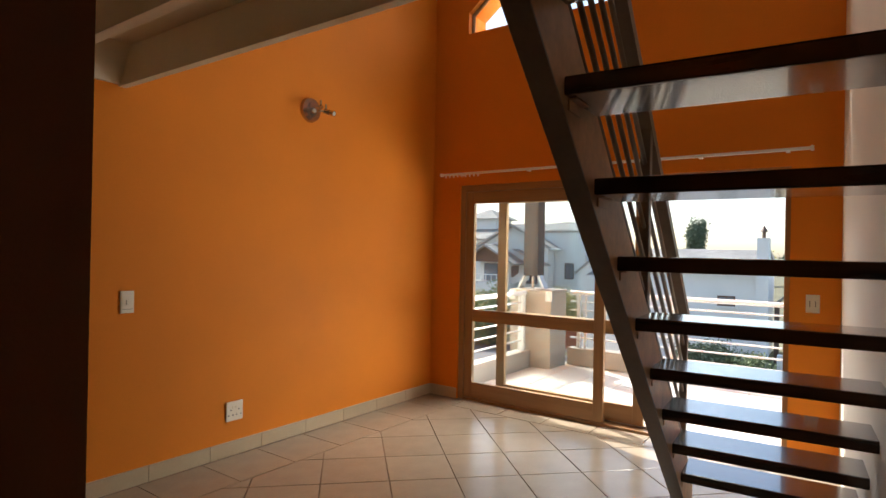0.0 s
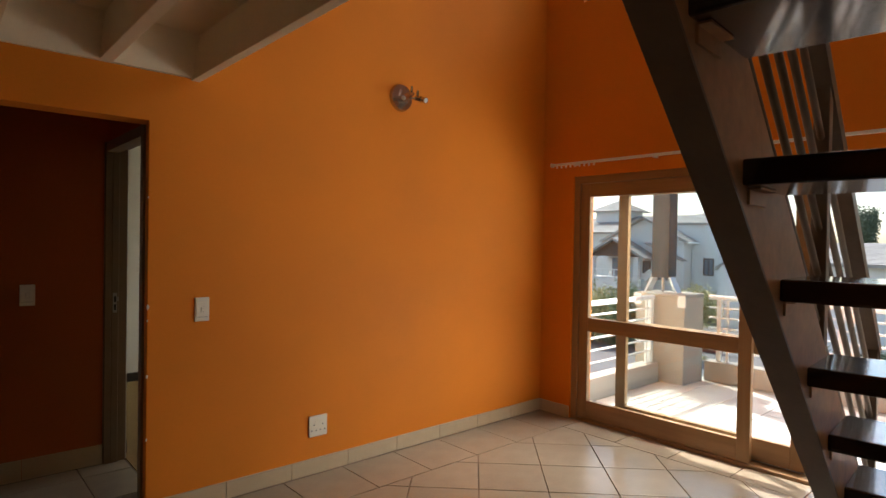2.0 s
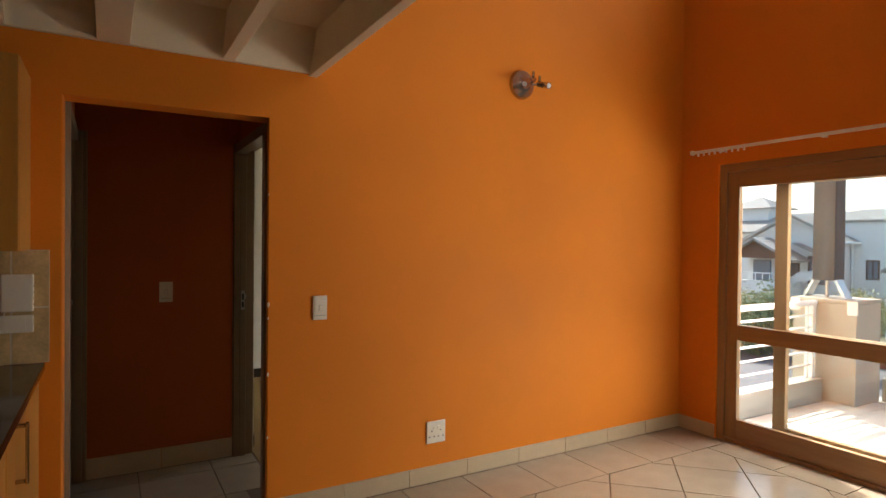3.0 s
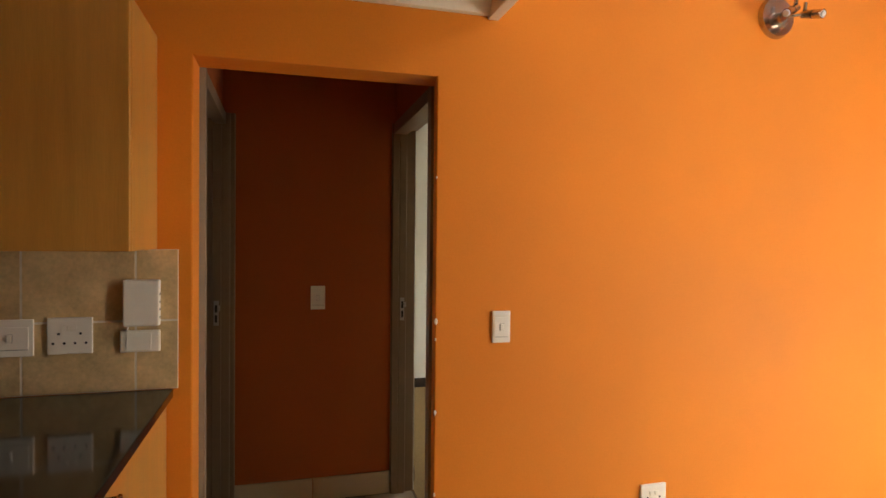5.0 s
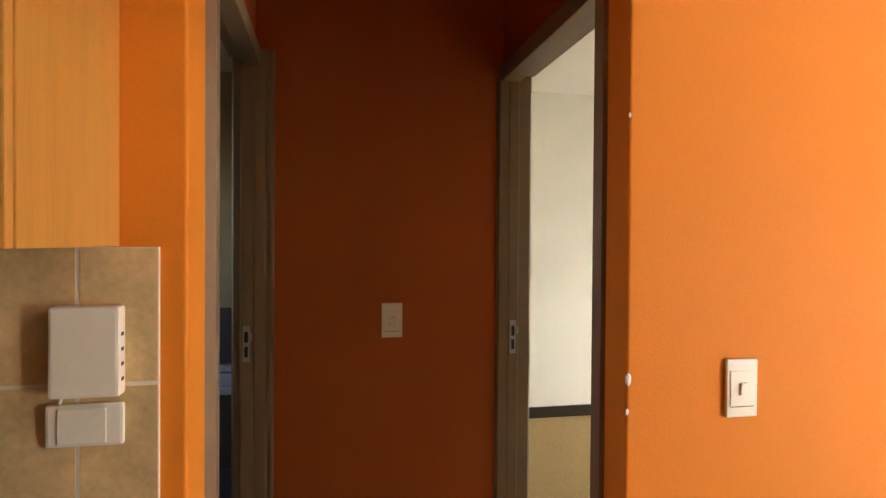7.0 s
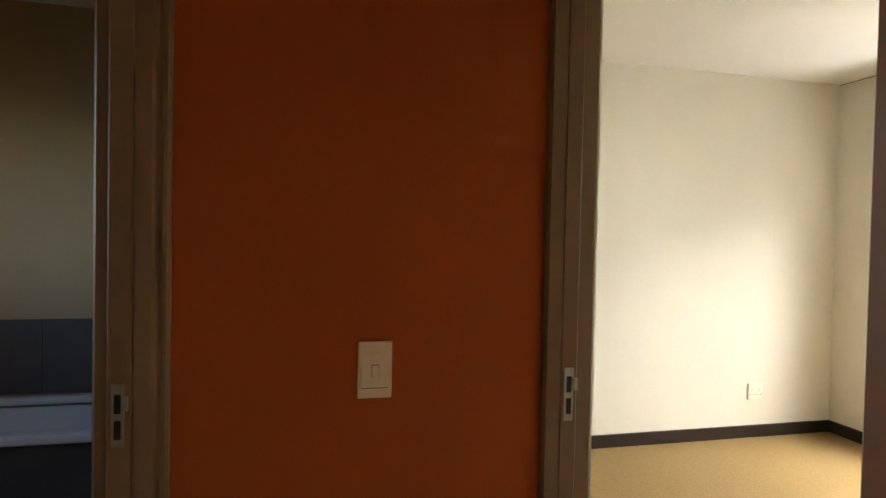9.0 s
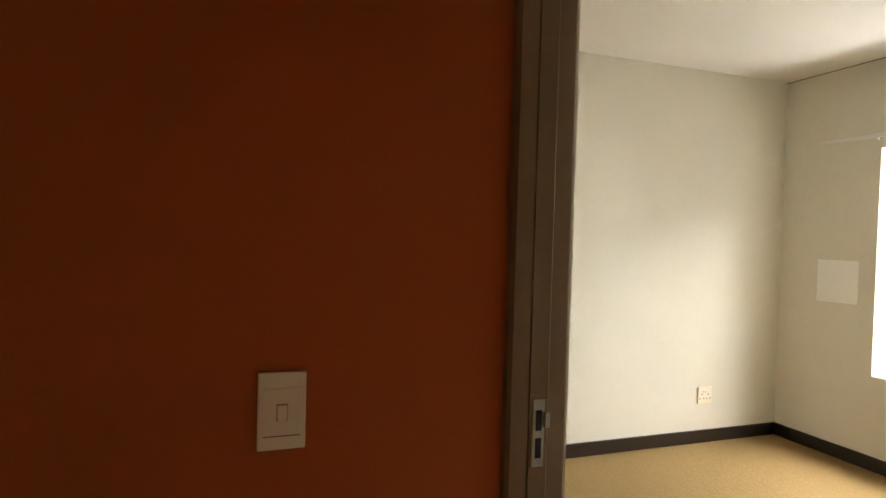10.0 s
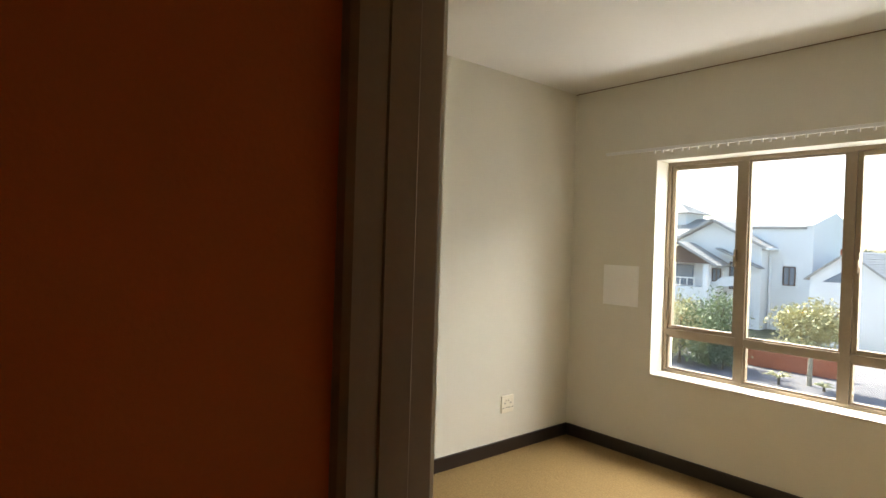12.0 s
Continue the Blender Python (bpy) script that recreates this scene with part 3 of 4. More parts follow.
def base_unit(y0, y1, label, drawer=0):
    """A base cabinet of the return: carcass, plinth, door with a bar handle, facing the room."""
    o = thing("base_cabinet", (-4.43, (y0 + y1) / 2, 0), label, "cabinet", "kitchen base cabinets")
    part("body", block(-4.72, -4.1605, y0 + 0.001, y1 - 0.001, 0.10, 0.866, 0.002), M_CABINET, o)
    part("plinth", block(-4.70, -4.20, y0 + 0.002, y1 - 0.002, 0.0, 0.099), M_CABINET, o)
    d = part("door", block(-4.160, -4.142, y0 + 0.004, y1 - 0.004, 0.11, 0.856, 0.003), M_CABINET, o)
    hy = y0 + 0.19
    bm = block(-4.116, -4.106, hy - 0.007, hy + 0.007, 0.640, 0.838, 0.003)
    for zz in (0.650, 0.828):
        bbox(bm, -4.142, -4.1165, hy - 0.006, hy + 0.006, zz - 0.006, zz + 0.006, 0.002)
    part("handle", bm, M_NICKEL, d, "brushed steel bar handle")
    return o


for ya, yb in ((-0.915, -0.003), (-1.60, -0.917), (-2.29, -1.602)):
    base_unit(ya, yb, "maple-veneer base cabinet under the granite worktop")


def wall_unit(x0, x1, label):
    o = thing("wall_cabinet", ((x0 + x1) / 2, -0.2, 1.38), label, "cabinet", "kitchen wall cabinets")
    part("body", block(x0 + 0.001, x1 - 0.001, -0.348, -0.001, 1.378, 2.10, 0.002), M_CABINET, o)
    part("door", block(x0 + 0.002, x1 - 0.002, -0.371, -0.351, 1.378, 2.10, 0.003), M_CABINET, o)
    return o


for i in range(4):
    wall_unit(-4.172 - (i + 1) * 0.6, -4.172 - i * 0.6, "maple-veneer wall cabinet above the tiled splashback")

# splashback: grout bed and tiles
sp = thing("splashback", (-5.3, 0, 0.9), "mottled beige tiled splashback above the worktop", "splashback", "", "structure")
part("grout_bed", block(-6.58, -4.106, -0.0105, -0.0003, 0.899, 1.377), M_SGROUT, sp)
cols = [(-4.107, -4.2335)] + [(-4.2405 - i * 0.335, -4.2405 - i * 0.335 - 0.328) for i in range(7)]
for xa, xb in cols:
    for za, zb in ((0.901, 1.1315), (1.1385, 1.375)):
        part("tile", block(max(xb, -6.57), xa, -0.012, -0.0106, za, zb, 0.0006), M_SPLASH, sp)


def kitchen_box(x, z, w, h, d, name, label, cat):
    o = thing(name, (x, -0.012, z), label, cat)
    part("housing", block(x - w / 2, x + w / 2, -0.0125 - d, -0.0125, z - h / 2, z + h / 2, 0.006), M_PLATEW, o)
    return o


socket("wall_socket", -4.430, 1.093, -0.012, 0.132, 0.120, "white double power outlet on the tiled splashback", M_PLATEW)
o = switch_plate("light_switch", -4.600, 1.090, -0.012, 0.132, 0.120, "white wide switch plate on the tiled splashback", M_PLATEW)
ab = kitchen_box(-4.214, 1.198, 0.110, 0.155, 0.036, "alarm_box", "white plastic alarm box on the splashback tiles", "alarm box")
for i in range(4):
    zz = 1.146 + i * 0.026
    part("vent_slot", block(-4.1592, -4.158, -0.036, -0.026, zz, zz + 0.006), M_HOLE, ab)
bp = kitchen_box(-4.221, 1.068, 0.124, 0.074, 0.014, "blank_plate", "white blank cover plate on the splashback tiles", "cover plate")
part("inner_panel", block(-4.262, -4.186, -0.0295, -0.0266, 1.038, 1.098, 0.001), M_PLATEW, bp)
bm = rod((-4.262, -0.020, 1.105), (-4.258, -0.020, 1.118), 0.003, n=8)
cb = new("cable", finish(bm, "cable", M_PLATEW))
tagged(cb, "short white cable between the two wall boxes", "cable")

# ---- hall door frames ----


def door_frame(name, side, label):
    """A pressed-steel frame with a stop and rolled edges; side +1: bedroom (at x -3.1), -1: bathroom."""
    o = thing(name, (-3.1 if side > 0 else -4.085, 0.6, 0), label, "door frame", "", "structure")
    z1 = 2.055
    # profiles in plan; the hall side first, then the stop and the rebate of the door
    if side > 0:
        far = [(-3.180, 1.040), (-3.180, 0.984), (-3.174, 0.976), (-3.142, 0.974), (-3.141, 0.9775), (-3.138, 0.9775), (-3.137, 0.974), (-3.101, 0.972), (-3.098, 0.975), (-3.098, 0.996), (-3.050, 0.998), (-3.044, 1.003), (-3.038, 1.012), (-3.038, 1.108), (-3.100, 1.108), (-3.100, 1.040)]
        near = [(-3.172, 0.1515), (-3.176, 0.190), (-3.170, 0.196), (-3.160, 0.203), (-3.100, 0.203), (-3.100, 0.186), (-3.040, 0.186), (-3.036, 0.182), (-3.036, 0.162), (-3.100, 0.162), (-3.120, 0.1515)]
        xa, xm, xb = -3.176, -3.100, -3.038
    else:
        far = [(-3.996, 1.020), (-3.996, 0.984), (-4.002, 0.978), (-4.009, 0.978), (-4.012, 0.984), (-4.019, 0.984), (-4.023, 0.976), (-4.030, 0.974), (-4.058, 0.972), (-4.059, 0.977), (-4.063, 0.977), (-4.064, 0.971), (-4.104, 0.970), (-4.108, 0.973), (-4.108, 0.984), (-4.132, 0.984), (-4.138, 0.990), (-4.138, 1.108), (-4.034, 1.108), (-4.034, 1.020)]
        near = [(-4.062, 0.1515), (-4.040, 0.160), (-4.038, 0.190), (-4.046, 0.200), (-4.056, 0.203), (-4.060, 0.220), (-4.100, 0.220), (-4.100, 0.202), (-4.146, 0.202), (-4.152, 0.196), (-4.152, 0.162), (-4.100, 0.162), (-4.100, 0.1515)]
        xa, xm, xb = -4.040, -4.102, -4.145
    for nm, prof in (("jamb", far), ("jamb", near)):
        bm = prism([(x, y, 0.0) for x, y in prof], (0, 0, z1))
        bmesh.ops.triangulate(bm, faces=[f for f in bm.faces if len(f.verts) > 4])
        part(nm, bm, M_FRAME, o)
    lo, hi = min(xa, xm), max(xa, xm)
    bm = block(lo + .0015, hi - .0005, 0.2035 if side > 0 else 0.2205, 0.9715 if side > 0 else 0.9695, 1.995, z1 - 0.001, 0.004)
    lo, hi = min(xm, xb), max(xm, xb)
    bbox(bm, lo + .0005, hi - .0015, 0.2025, 0.983, 2.022, z1 - 0.002, 0.003)
    part("head", bm, M_FRAME, o)
    return o


fb = door_frame("door_frame_1", 1, "grey-beige pressed-steel door frame of the bedroom")
fa = door_frame("door_frame_2", -1, "grey-beige pressed-steel door frame of the bathroom")
for fr, xs, SY in ((fb, -3.120, 0.9727), (fa, -4.086, 0.9705)):
    st = part("strike_plate", block(xs - 0.012, xs + 0.012, SY - 0.003, SY + 0.0003, 0.968, 1.094, 0.0008), M_STRIKE, fr)
    for za, zb in ((0.985, 1.022), (1.036, 1.074)):
        part("keep_hole", block(xs - 0.006, xs + 0.006, SY - 0.0045, SY - 0.0031, za, zb), M_HOLE, st)
    part("lip", block(xs + 0.010, xs + 0.020, SY - 0.010, SY - 0.003, 1.042, 1.070, 0.001), M_STRIKE, st)
switch_plate("light_switch", -3.577, 1.100, HALL_END, 0.076, 0.126, "ivory light switch on the dim hall wall", M_PLATE)

# ---- bathroom ----
tub = thing("bathtub", (-5.1, 2.9, 0), "white enamel bathtub with a dark tiled side", "bathtub")
part("apron", block(-6.049, -4.151, 2.56, 2.59, 0.0, 0.45), M_BATHTILE, tub)
bm = bmesh.new()
bbox(bm, -6.049, -4.151, 2.53, 2.61, 0.455, 0.498, 0.014)
bbox(bm, -6.049, -4.151, 3.18, 3.247, 0.455, 0.498, 0.014)
bbox(bm, -6.049, -5.96, 2.611, 3.179, 0.455, 0.496, 0.010)
bbox(bm, -4.24, -4.151, 2.611, 3.179, 0.455, 0.496, 0.010)
part("rim", bm, M_TUB, tub)
part("basin", prism([(-5.96, 2.611, 0.45), (-5.96, 2.68, 0.11), (-5.96, 3.12, 0.11), (-5.96, 3.179, 0.45), (-5.96, 3.16, 0.45), (-5.96, 3.10, 0.13), (-5.96, 2.70, 0.13), (-5.96, 2.63, 0.45)], (1.72, 0, 0)), M_TUB, tub)
bt = thing("bath_wall_tiling", (-5.1, 3.26, 0.50), "grey bathroom wall tiles behind the bathtub", "wall tiling", "", "structure")
for i in range(6):
    part("tile", block(-6.049 + i * 0.318, -6.049 + i * 0.318 + 0.313, 3.248, 3.2595, 0.50, 0.905, 0.001), M_BATHTILE, bt)
for i in range(7):
    part("tile", block(-4.161, -4.1495, 1.14 + i * 0.300, 1.14 + i * 0.300 + 0.295, 0.50, 0.905, 0.001), M_BATHTILE, bt)

# ---- bedroom ----
bb = thing("baseboard", (-1.5, BY, 0), "dark brown stained skirting board round the bedroom", "skirting", "", "structure")
part("board", block(-3.03, BX - 0.001, BY - 0.018, BY - 0.0005, 0.001, 0.088, 0.004), M_BASE, bb)
part("board", block(BX - 0.018, BX - 0.0005, 0.17, BY - 0.0185, 0.001, 0.088, 0.004), M_BASE, bb)
part("board", block(-3.0375, -3.010, HB1 + 0.112, BY - 0.0185, 0.001, 0.088, 0.004), M_BASE, bb)
socket("wall_socket", -0.566, 0.332, BY, 0.118, 0.118, "white double power outlet on the bedroom wall", M_PLATEW)
patch = new("paint_patch", finish(block(BX - 0.0018, BX - 0.0003, 2.630, 2.909, 1.021, 1.303), "paint_patch", M_PAPER))
tagged(patch, "square patch of fresh white paint on the wall", "paint patch")


def casement(o, y0, y1, z0, z1, x0, x1, st):
    bm = bmesh.new()
    bbox(bm, x0, x1, y0, y0 + st, z0, z1, 0.003)
    bbox(bm, x0, x1, y1 - st, y1, z0, z1, 0.003)
    bbox(bm, x0, x1, y0 + st, y1 - st, z0, z0 + st, 0.003)
    bbox(bm, x0, x1, y0 + st, y1 - st, z1 - st, z1, 0.003)
    fr = part("sash", bm, M_ALU, o)
    xm = (x0 + x1) / 2
    g = part("pane", block(xm - .002, xm + .002, y0 + st - .005, y1 - st + .005, z0 + st - .005, z1 - st + .005), M_GLASS, fr)
    g.visible_shadow = False
    return fr


w1 = thing("window_1", (0.28, 1.71, 0.59), "bronze aluminium bedroom window with casements and low lights", "window", "", "structure")
y0, y1, z0, z1 = WIN
bm = bmesh.new()
bbox(bm, 0.25, 0.31, y0, y0 + 0.025, z0, z1, 0.002)
bbox(bm, 0.25, 0.31, y1 - 0.025, y1, z0, z1, 0.002)
bbox(bm, 0.25, 0.31, y0 + 0.025, y1 - 0.025, z0, z0 + 0.025, 0.002)
bbox(bm, 0.25, 0.31, y0 + 0.025, y1 - 0.025, z1 - 0.025, z1, 0.002)
part("window_frame", bm, M_ALU, w1)
for ym in (2.02, 1.462):
    part("mullion", block(0.25, 0.31, ym - 0.024, ym + 0.024, z0 + 0.025, z1 - 0.025, 0.002), M_ALU, w1)
spans = ((y0 + 0.026, 1.437), (1.487, 1.995), (2.045, y1 - 0.026))
for i, (a, b) in enumerate(spans):
    part("transom", block(0.25, 0.31, a - 0.001, b + 0.001, 0.842, 0.884, 0.002), M_ALU, w1)
    c = casement(w1, a, b, 0.885, z1 - 0.026, 0.262, 0.298, 0.026 if i != 1 else 0.010)
    casement(w1, a, b, z0 + 0.026, 0.841, 0.262, 0.298, 0.012)
    if i != 1:
        hy = a + 0.018 if i == 2 else b - 0.018
        bm = block(0.245, 0.262, hy - 0.008, hy + 0.008, 1.36, 1.44, 0.003)
        bbox(bm, 0.232, 0.245, hy - 0.006, hy + 0.006, 1.33, 1.40, 0.003)
        part("handle", bm, M_ALU, c)
part("window_sill", block(BX - 0.012, 0.249, y0 + 0.001, y1 - 0.001, z0 - 0.012, z0 + 0.006, 0.004), M_WHITEWALL, w1)
br = thing("curtain_rail", (BX, 1.7, 2.09), "white curtain track with small gliders above the bedroom window", "curtain rail")
part("track", block(BX - 0.055, BX - 0.035, 0.6, 2.89, 2.075, 2.095, 0.003), M_RAILW, br)
for yb in (2.45, 1.8, 1.2, 0.7):
    part("bracket", block(BX - 0.035, BX - 0.0005, yb - 0.012, yb + 0.012, 2.072, 2.098, 0.002), M_RAILW, br)
for i in range(26):
    yg = 2.53 - i * 0.06 - random.random() * 0.02
    part("glider", block(BX - 0.050, BX - 0.040, yg - 0.006, yg + 0.006, 2.058, 2.0755), M_RAILW, br)

# ---- balcony ----
struct("balcony_floor", block(0.301, 2.62, -4.2, 0.06, -0.30, -0.035), M_PLASTER, "concrete balcony slab", "floor")
struct("parapet_west", block(0.301, 1.95, -0.09, 0.06, -0.034, 0.185, 0.01), M_PLASTER, "low plastered balcony kerb", "parapet")
struct("parapet_front", block(2.45, 2.62, -4.2, -0.365, -0.034, 0.185, 0.01), M_PLASTER, "low plastered balcony kerb", "parapet")
pil = thing("balcony_pillar", (2.18, -0.02, 0), "plastered masonry pillar at the balcony corner", "pillar")
part("shaft", block(1.96, 2.42, -0.36, 0.20, -0.034, 0.90, 0.012), M_PLASTER, pil)
part("cap", block(1.955, 2.425, -0.365, 0.205, 0.9005, 0.935, 0.008), M_PLASTER, pil)
for ya, yb in ((-0.375, -0.29), (0.13, 0.215)):
    part("rail_bracket", block(1.940, 1.9595, ya, yb, 0.80, 0.925, 0.006), M_RAILW, pil)
post = thing("timber_post", (2.18, 0.0, 0.935), "weathered timber post on a galvanised shoe", "post")
part("post", block(2.085, 2.275, -0.11, 0.09, 1.10, 3.2, 0.008), M_POST, post)
bm = bmesh.new()
for s in (-1, 1):
    bm2 = prism([(2.12, s * 0.165, 0.936), (2.12, s * 0.195, 0.936), (2.12, s * 0.085, 1.16), (2.12, s * 0.060, 1.16)], (0.12, 0, 0))
    me = bpy.data.meshes.new("tmp")
    bm2.to_mesh(me)
    bm2.free()
    bm.from_mesh(me)
    bpy.data.meshes.remove(me)
tube(bm, (2.18, 0, 0.936), (2.18, 0, 1.10), 0.018)
part("shoe", bm, M_GALV, post, "galvanised steel post shoe")


def railing(name, a, b, posts, label):
    """A balcony rail of round bars between flat posts."""
    a, b = Vector(a), Vector(b)
    o = thing(name, ((a + b) / 2), label, "railing", "balcony railings")
    part("top_rail", rod(a + Vector((0, 0, 0.89)), b + Vector((0, 0, 0.89)), 0.027, n=12), M_RAILW, o)
    for z in (0.775, 0.665, 0.55, 0.43, 0.31):
        part("bar", rod(a + Vector((0, 0, z)), b + Vector((0, 0, z)), 0.011, n=8), M_RAILW, o)
    for p in posts:
        c = a.lerp(b, p)
        part("post", block(c.x - 0.022, c.x + 0.022, c.y - 0.022, c.y + 0.022, 0.186, 0.87, 0.003), M_RAILW, o)
        c2 = c + (b - a).normalized() * 0.09
        part("post", block(c2.x - 0.012, c2.x + 0.012, c2.y - 0.012, c2.y + 0.012, 0.186, 0.87, 0.002), M_RAILW, o)
    return o


railing("balcony_railing", (2.53, -0.375, 0), (2.53, -4.2, 0), (0.03, 0.33, 0.64, 0.94), "white tubular steel balcony railing")
railing("balcony_railing", (1.93, -0.02, 0), (0.385, -0.02, 0), (0.03,), "white tubular steel balcony railing")
bt = bpy.data.meshes.new("tile")
bm = block(-0.197, 0.197, -0.197, 0.197, -0.006, 0.0, 0.001)
bm.to_mesh(bt)
bm.free()
bt.materials.append(M_BALC)
bal = bpy.data.objects["balcony_floor"]
for i in range(5):
    for j in range(10):
        o = new("tile", bt)
        o.parent = bal
        o.location = (0.52 + i * 0.4, -0.30 - j * 0.4, -0.028)

# ---- outdoors ----
GZ = -3.2
struct("ground", block(0.5, 900, -600, 700, GZ - 0.5, GZ), M_GROUND, "dry grassy ground below the balcony", "ground")
struct("road", block(11.5, 29.0, 3.6, 60, GZ + 0.001, GZ + 0.02), M_ROAD, "grey paved driveway", "road")


def leaves(name, centre, radii, n, size, material, parent, seed):
    """A crown of many small bent leaves, thinner towards the outside and clumped."""
    rng = np.random.default_rng(seed)
    k = max(6, n // 60)
    cl = rng.normal(size=(k, 3))
    cl /= np.linalg.norm(cl, axis=1)[:, None]
    cl *= (0.35 + 0.6 * rng.random((k, 1)))
    idx = rng.integers(0, k, n)
    p = cl[idx] + rng.normal(size=(n, 3)) * 0.20
    p = p * np.array(radii) + np.array(centre)
    d = rng.normal(size=(n, 3))
    d /= np.linalg.norm(d, axis=1)[:, None]
    e = np.cross(d, rng.normal(size=(n, 3)))
    e /= np.linalg.norm(e, axis=1)[:, None]
    s = size * (0.6 + 0.8 * rng.random((n, 1)))
    mid = p + np.cross(d, e) * s * 0.15
    v = np.stack([p - d * s, mid + e * s * 0.4, p + d * s, mid - e * s * 0.4], 1).reshape(-1, 3)
    f = np.arange(n * 4).reshape(n, 4)
    tri = np.concatenate([f[:, [0, 1, 2]], f[:, [0, 2, 3]]])
    me = bpy.data.meshes.new(name)
    me.from_pydata(v.tolist(), [], tri.tolist())
    me.materials.append(material)
    o = new(name, me)
    o.parent = parent
    o.matrix_parent_inverse = parent.matrix_basis.inverted()
    return o


def tree(name, x, y, z0, height, radii, material, n, size, seed, label, cat="tree", bark=None):
    o = thing(name, (x, y, z0), label, cat)
    rng = random.Random(seed)
    bm = bmesh.new()
    top = z0 + height - radii[2] * 1.2
    tube(bm, (x, y, z0), (x + 0.1, y, top), 0.09 * height / 3, 0.05 * height / 3, 8)
    for i in range(7):
        a = rng.random() * 6.28
        tube(bm, (x + 0.08, y, z0 + (top - z0) * (0.4 + 0.08 * i)), (x + math.cos(a) * radii[0] * 0.8, y + math.sin(a) * radii[1] * 0.8, top + radii[2] * rng.uniform(-0.1, 1.2)), 0.035 * height / 3, 0.012, 6)
    part("trunk", bm, bark or M_BARK, o)
    leaves("crown", (x, y, z0 + height - radii[2]), radii, n, size, material, o, seed)
    return o


def spiky(name, x, y, z0, h, seed, label):
    """A rosette of long pointed leaves."""
    o = thing(name, (x, y, z0), label, "plant")
    rng = random.Random(seed)
    part("stem", rod((x, y, z0), (x, y, z0 + h * 0.5), 0.05, 0.04, 8), M_BARK, o)
    bm = bmesh.new()
    for i in range(22):
        a, up = i * 2.4, rng.uniform(0.15, 1.0)
        d = Vector((math.cos(a), math.sin(a), 0))
        c = Vector((x, y, z0 + h * 0.5))
        tube(bm, c, c + d * h * 0.45 + Vector((0, 0, h * 0.4 * up)), 0.03, 0.018, 5)
        tube(bm, c + d * h * 0.44 + Vector((0, 0, h * 0.39 * up)), c + d * h * 0.95 + Vector((0, 0, h * 0.25 * up)), 0.018, 0.002, 5)
    part("leaves", bm, M_LEAFY, o)
    return o


tree("garden_shrub", 20.0, 11.3, GZ, 2.9, (1.2, 1.25, 1.45), M_LEAF, 7000, 0.080, 1, "leafy green shrub in the garden", "shrub")
tree("garden_shrub", 19.3, 12.2, GZ, 2.3, (0.8, 1.1, 0.9), M_LEAFY, 3600, 0.070, 12, "yellow-green leafy shrub in the garden", "shrub")
tree("garden_shrub", 20.6, 13.4, GZ, 2.6, (1.2, 1.4, 1.3), M_LEAFY, 6000, 0.080, 2, "yellow-green leafy shrub in the garden", "shrub")
tree("garden_shrub", 19.4, 10.5, GZ, 1.5, (0.6, 0.5, 0.7), M_LEAFD, 1800, 0.070, 3, "low dark green shrub by the driveway", "shrub")
tree("garden_tree", 19.4, 7.5, GZ, 3.0, (0.95, 1.15, 0.80), M_LEAFY, 4200, 0.075, 5, "small yellowing garden tree with bare pale stems", bark=M_BARKPALE)
spiky("aloe_plant", 18.6, 8.2, GZ, 0.55, 6, "spiky yellow-green aloe by the driveway")
spiky("aloe_plant", 18.9, 6.9, GZ, 0.35, 11, "spiky yellow-green aloe by the driveway")
tree("garden_shrub", 20.0, 1.5, GZ, 1.35, (0.8, 1.1, 0.62), M_LEAFD, 3200, 0.07, 7, "low dark green shrub below the window", "shrub")
tree("garden_shrub", 20.3, 0.1, GZ, 0.9, (0.8, 1.0, 0.45), M_LEAF, 2200, 0.07, 8, "low green shrub below the window", "shrub")
tree("conifer_tree", 62.0, 10.6, GZ, 8.4, (1.1, 1.05, 1.9), M_LEAFD, 4600, 0.16, 9, "dark conifer beyond the houses")
for i in range(16):
    tree("far_tree", 95 + 12 * random.random(), -8 + i * 3.4, GZ, 4.9 + 1.5 * random.random(), (2.6, 2.4, 1.5), (M_LEAFD, M_LEAFY)[i % 2], 900, 0.26, 20 + i, "hazy tree on the skyline")


def hwindow(house, x, y0, y1, z0, z1):
    """A window set into a facade that faces the balcony."""
    w = thing("window", (x, (y0 + y1) / 2, z0))
    w.parent = house
    w.matrix_parent_inverse = house.matrix_basis.inverted()
    bm = bmesh.new()
    t = 0.06
    bbox(bm, x - 0.05, x + 0.02, y0, y0 + t, z0, z1)
    bbox(bm, x - 0.05, x + 0.02, y1 - t, y1, z0, z1)
    bbox(bm, x - 0.05, x + 0.02, y0 + t, y1 - t, z0, z0 + t)
    bbox(bm, x - 0.05, x + 0.02, y0 + t, y1 - t, z1 - t, z1)
    bbox(bm, x - 0.04, x + 0.02, (y0 + y1) / 2 - 0.025, (y0 + y1) / 2 + 0.025, z0 + t, z1 - t)
    part("frame", bm, M_HFRAME, w)
    part("pane", block(x - 0.02, x - 0.005, y0 + t, y1 - t, z0 + t, z1 - t), M_HWIN, w)
    part("sill", block(x - 0.10, x - 0.001, y0 - 0.08, y1 + 0.08, z0 - 0.08, z0 - 0.001), M_HOUSE, w)


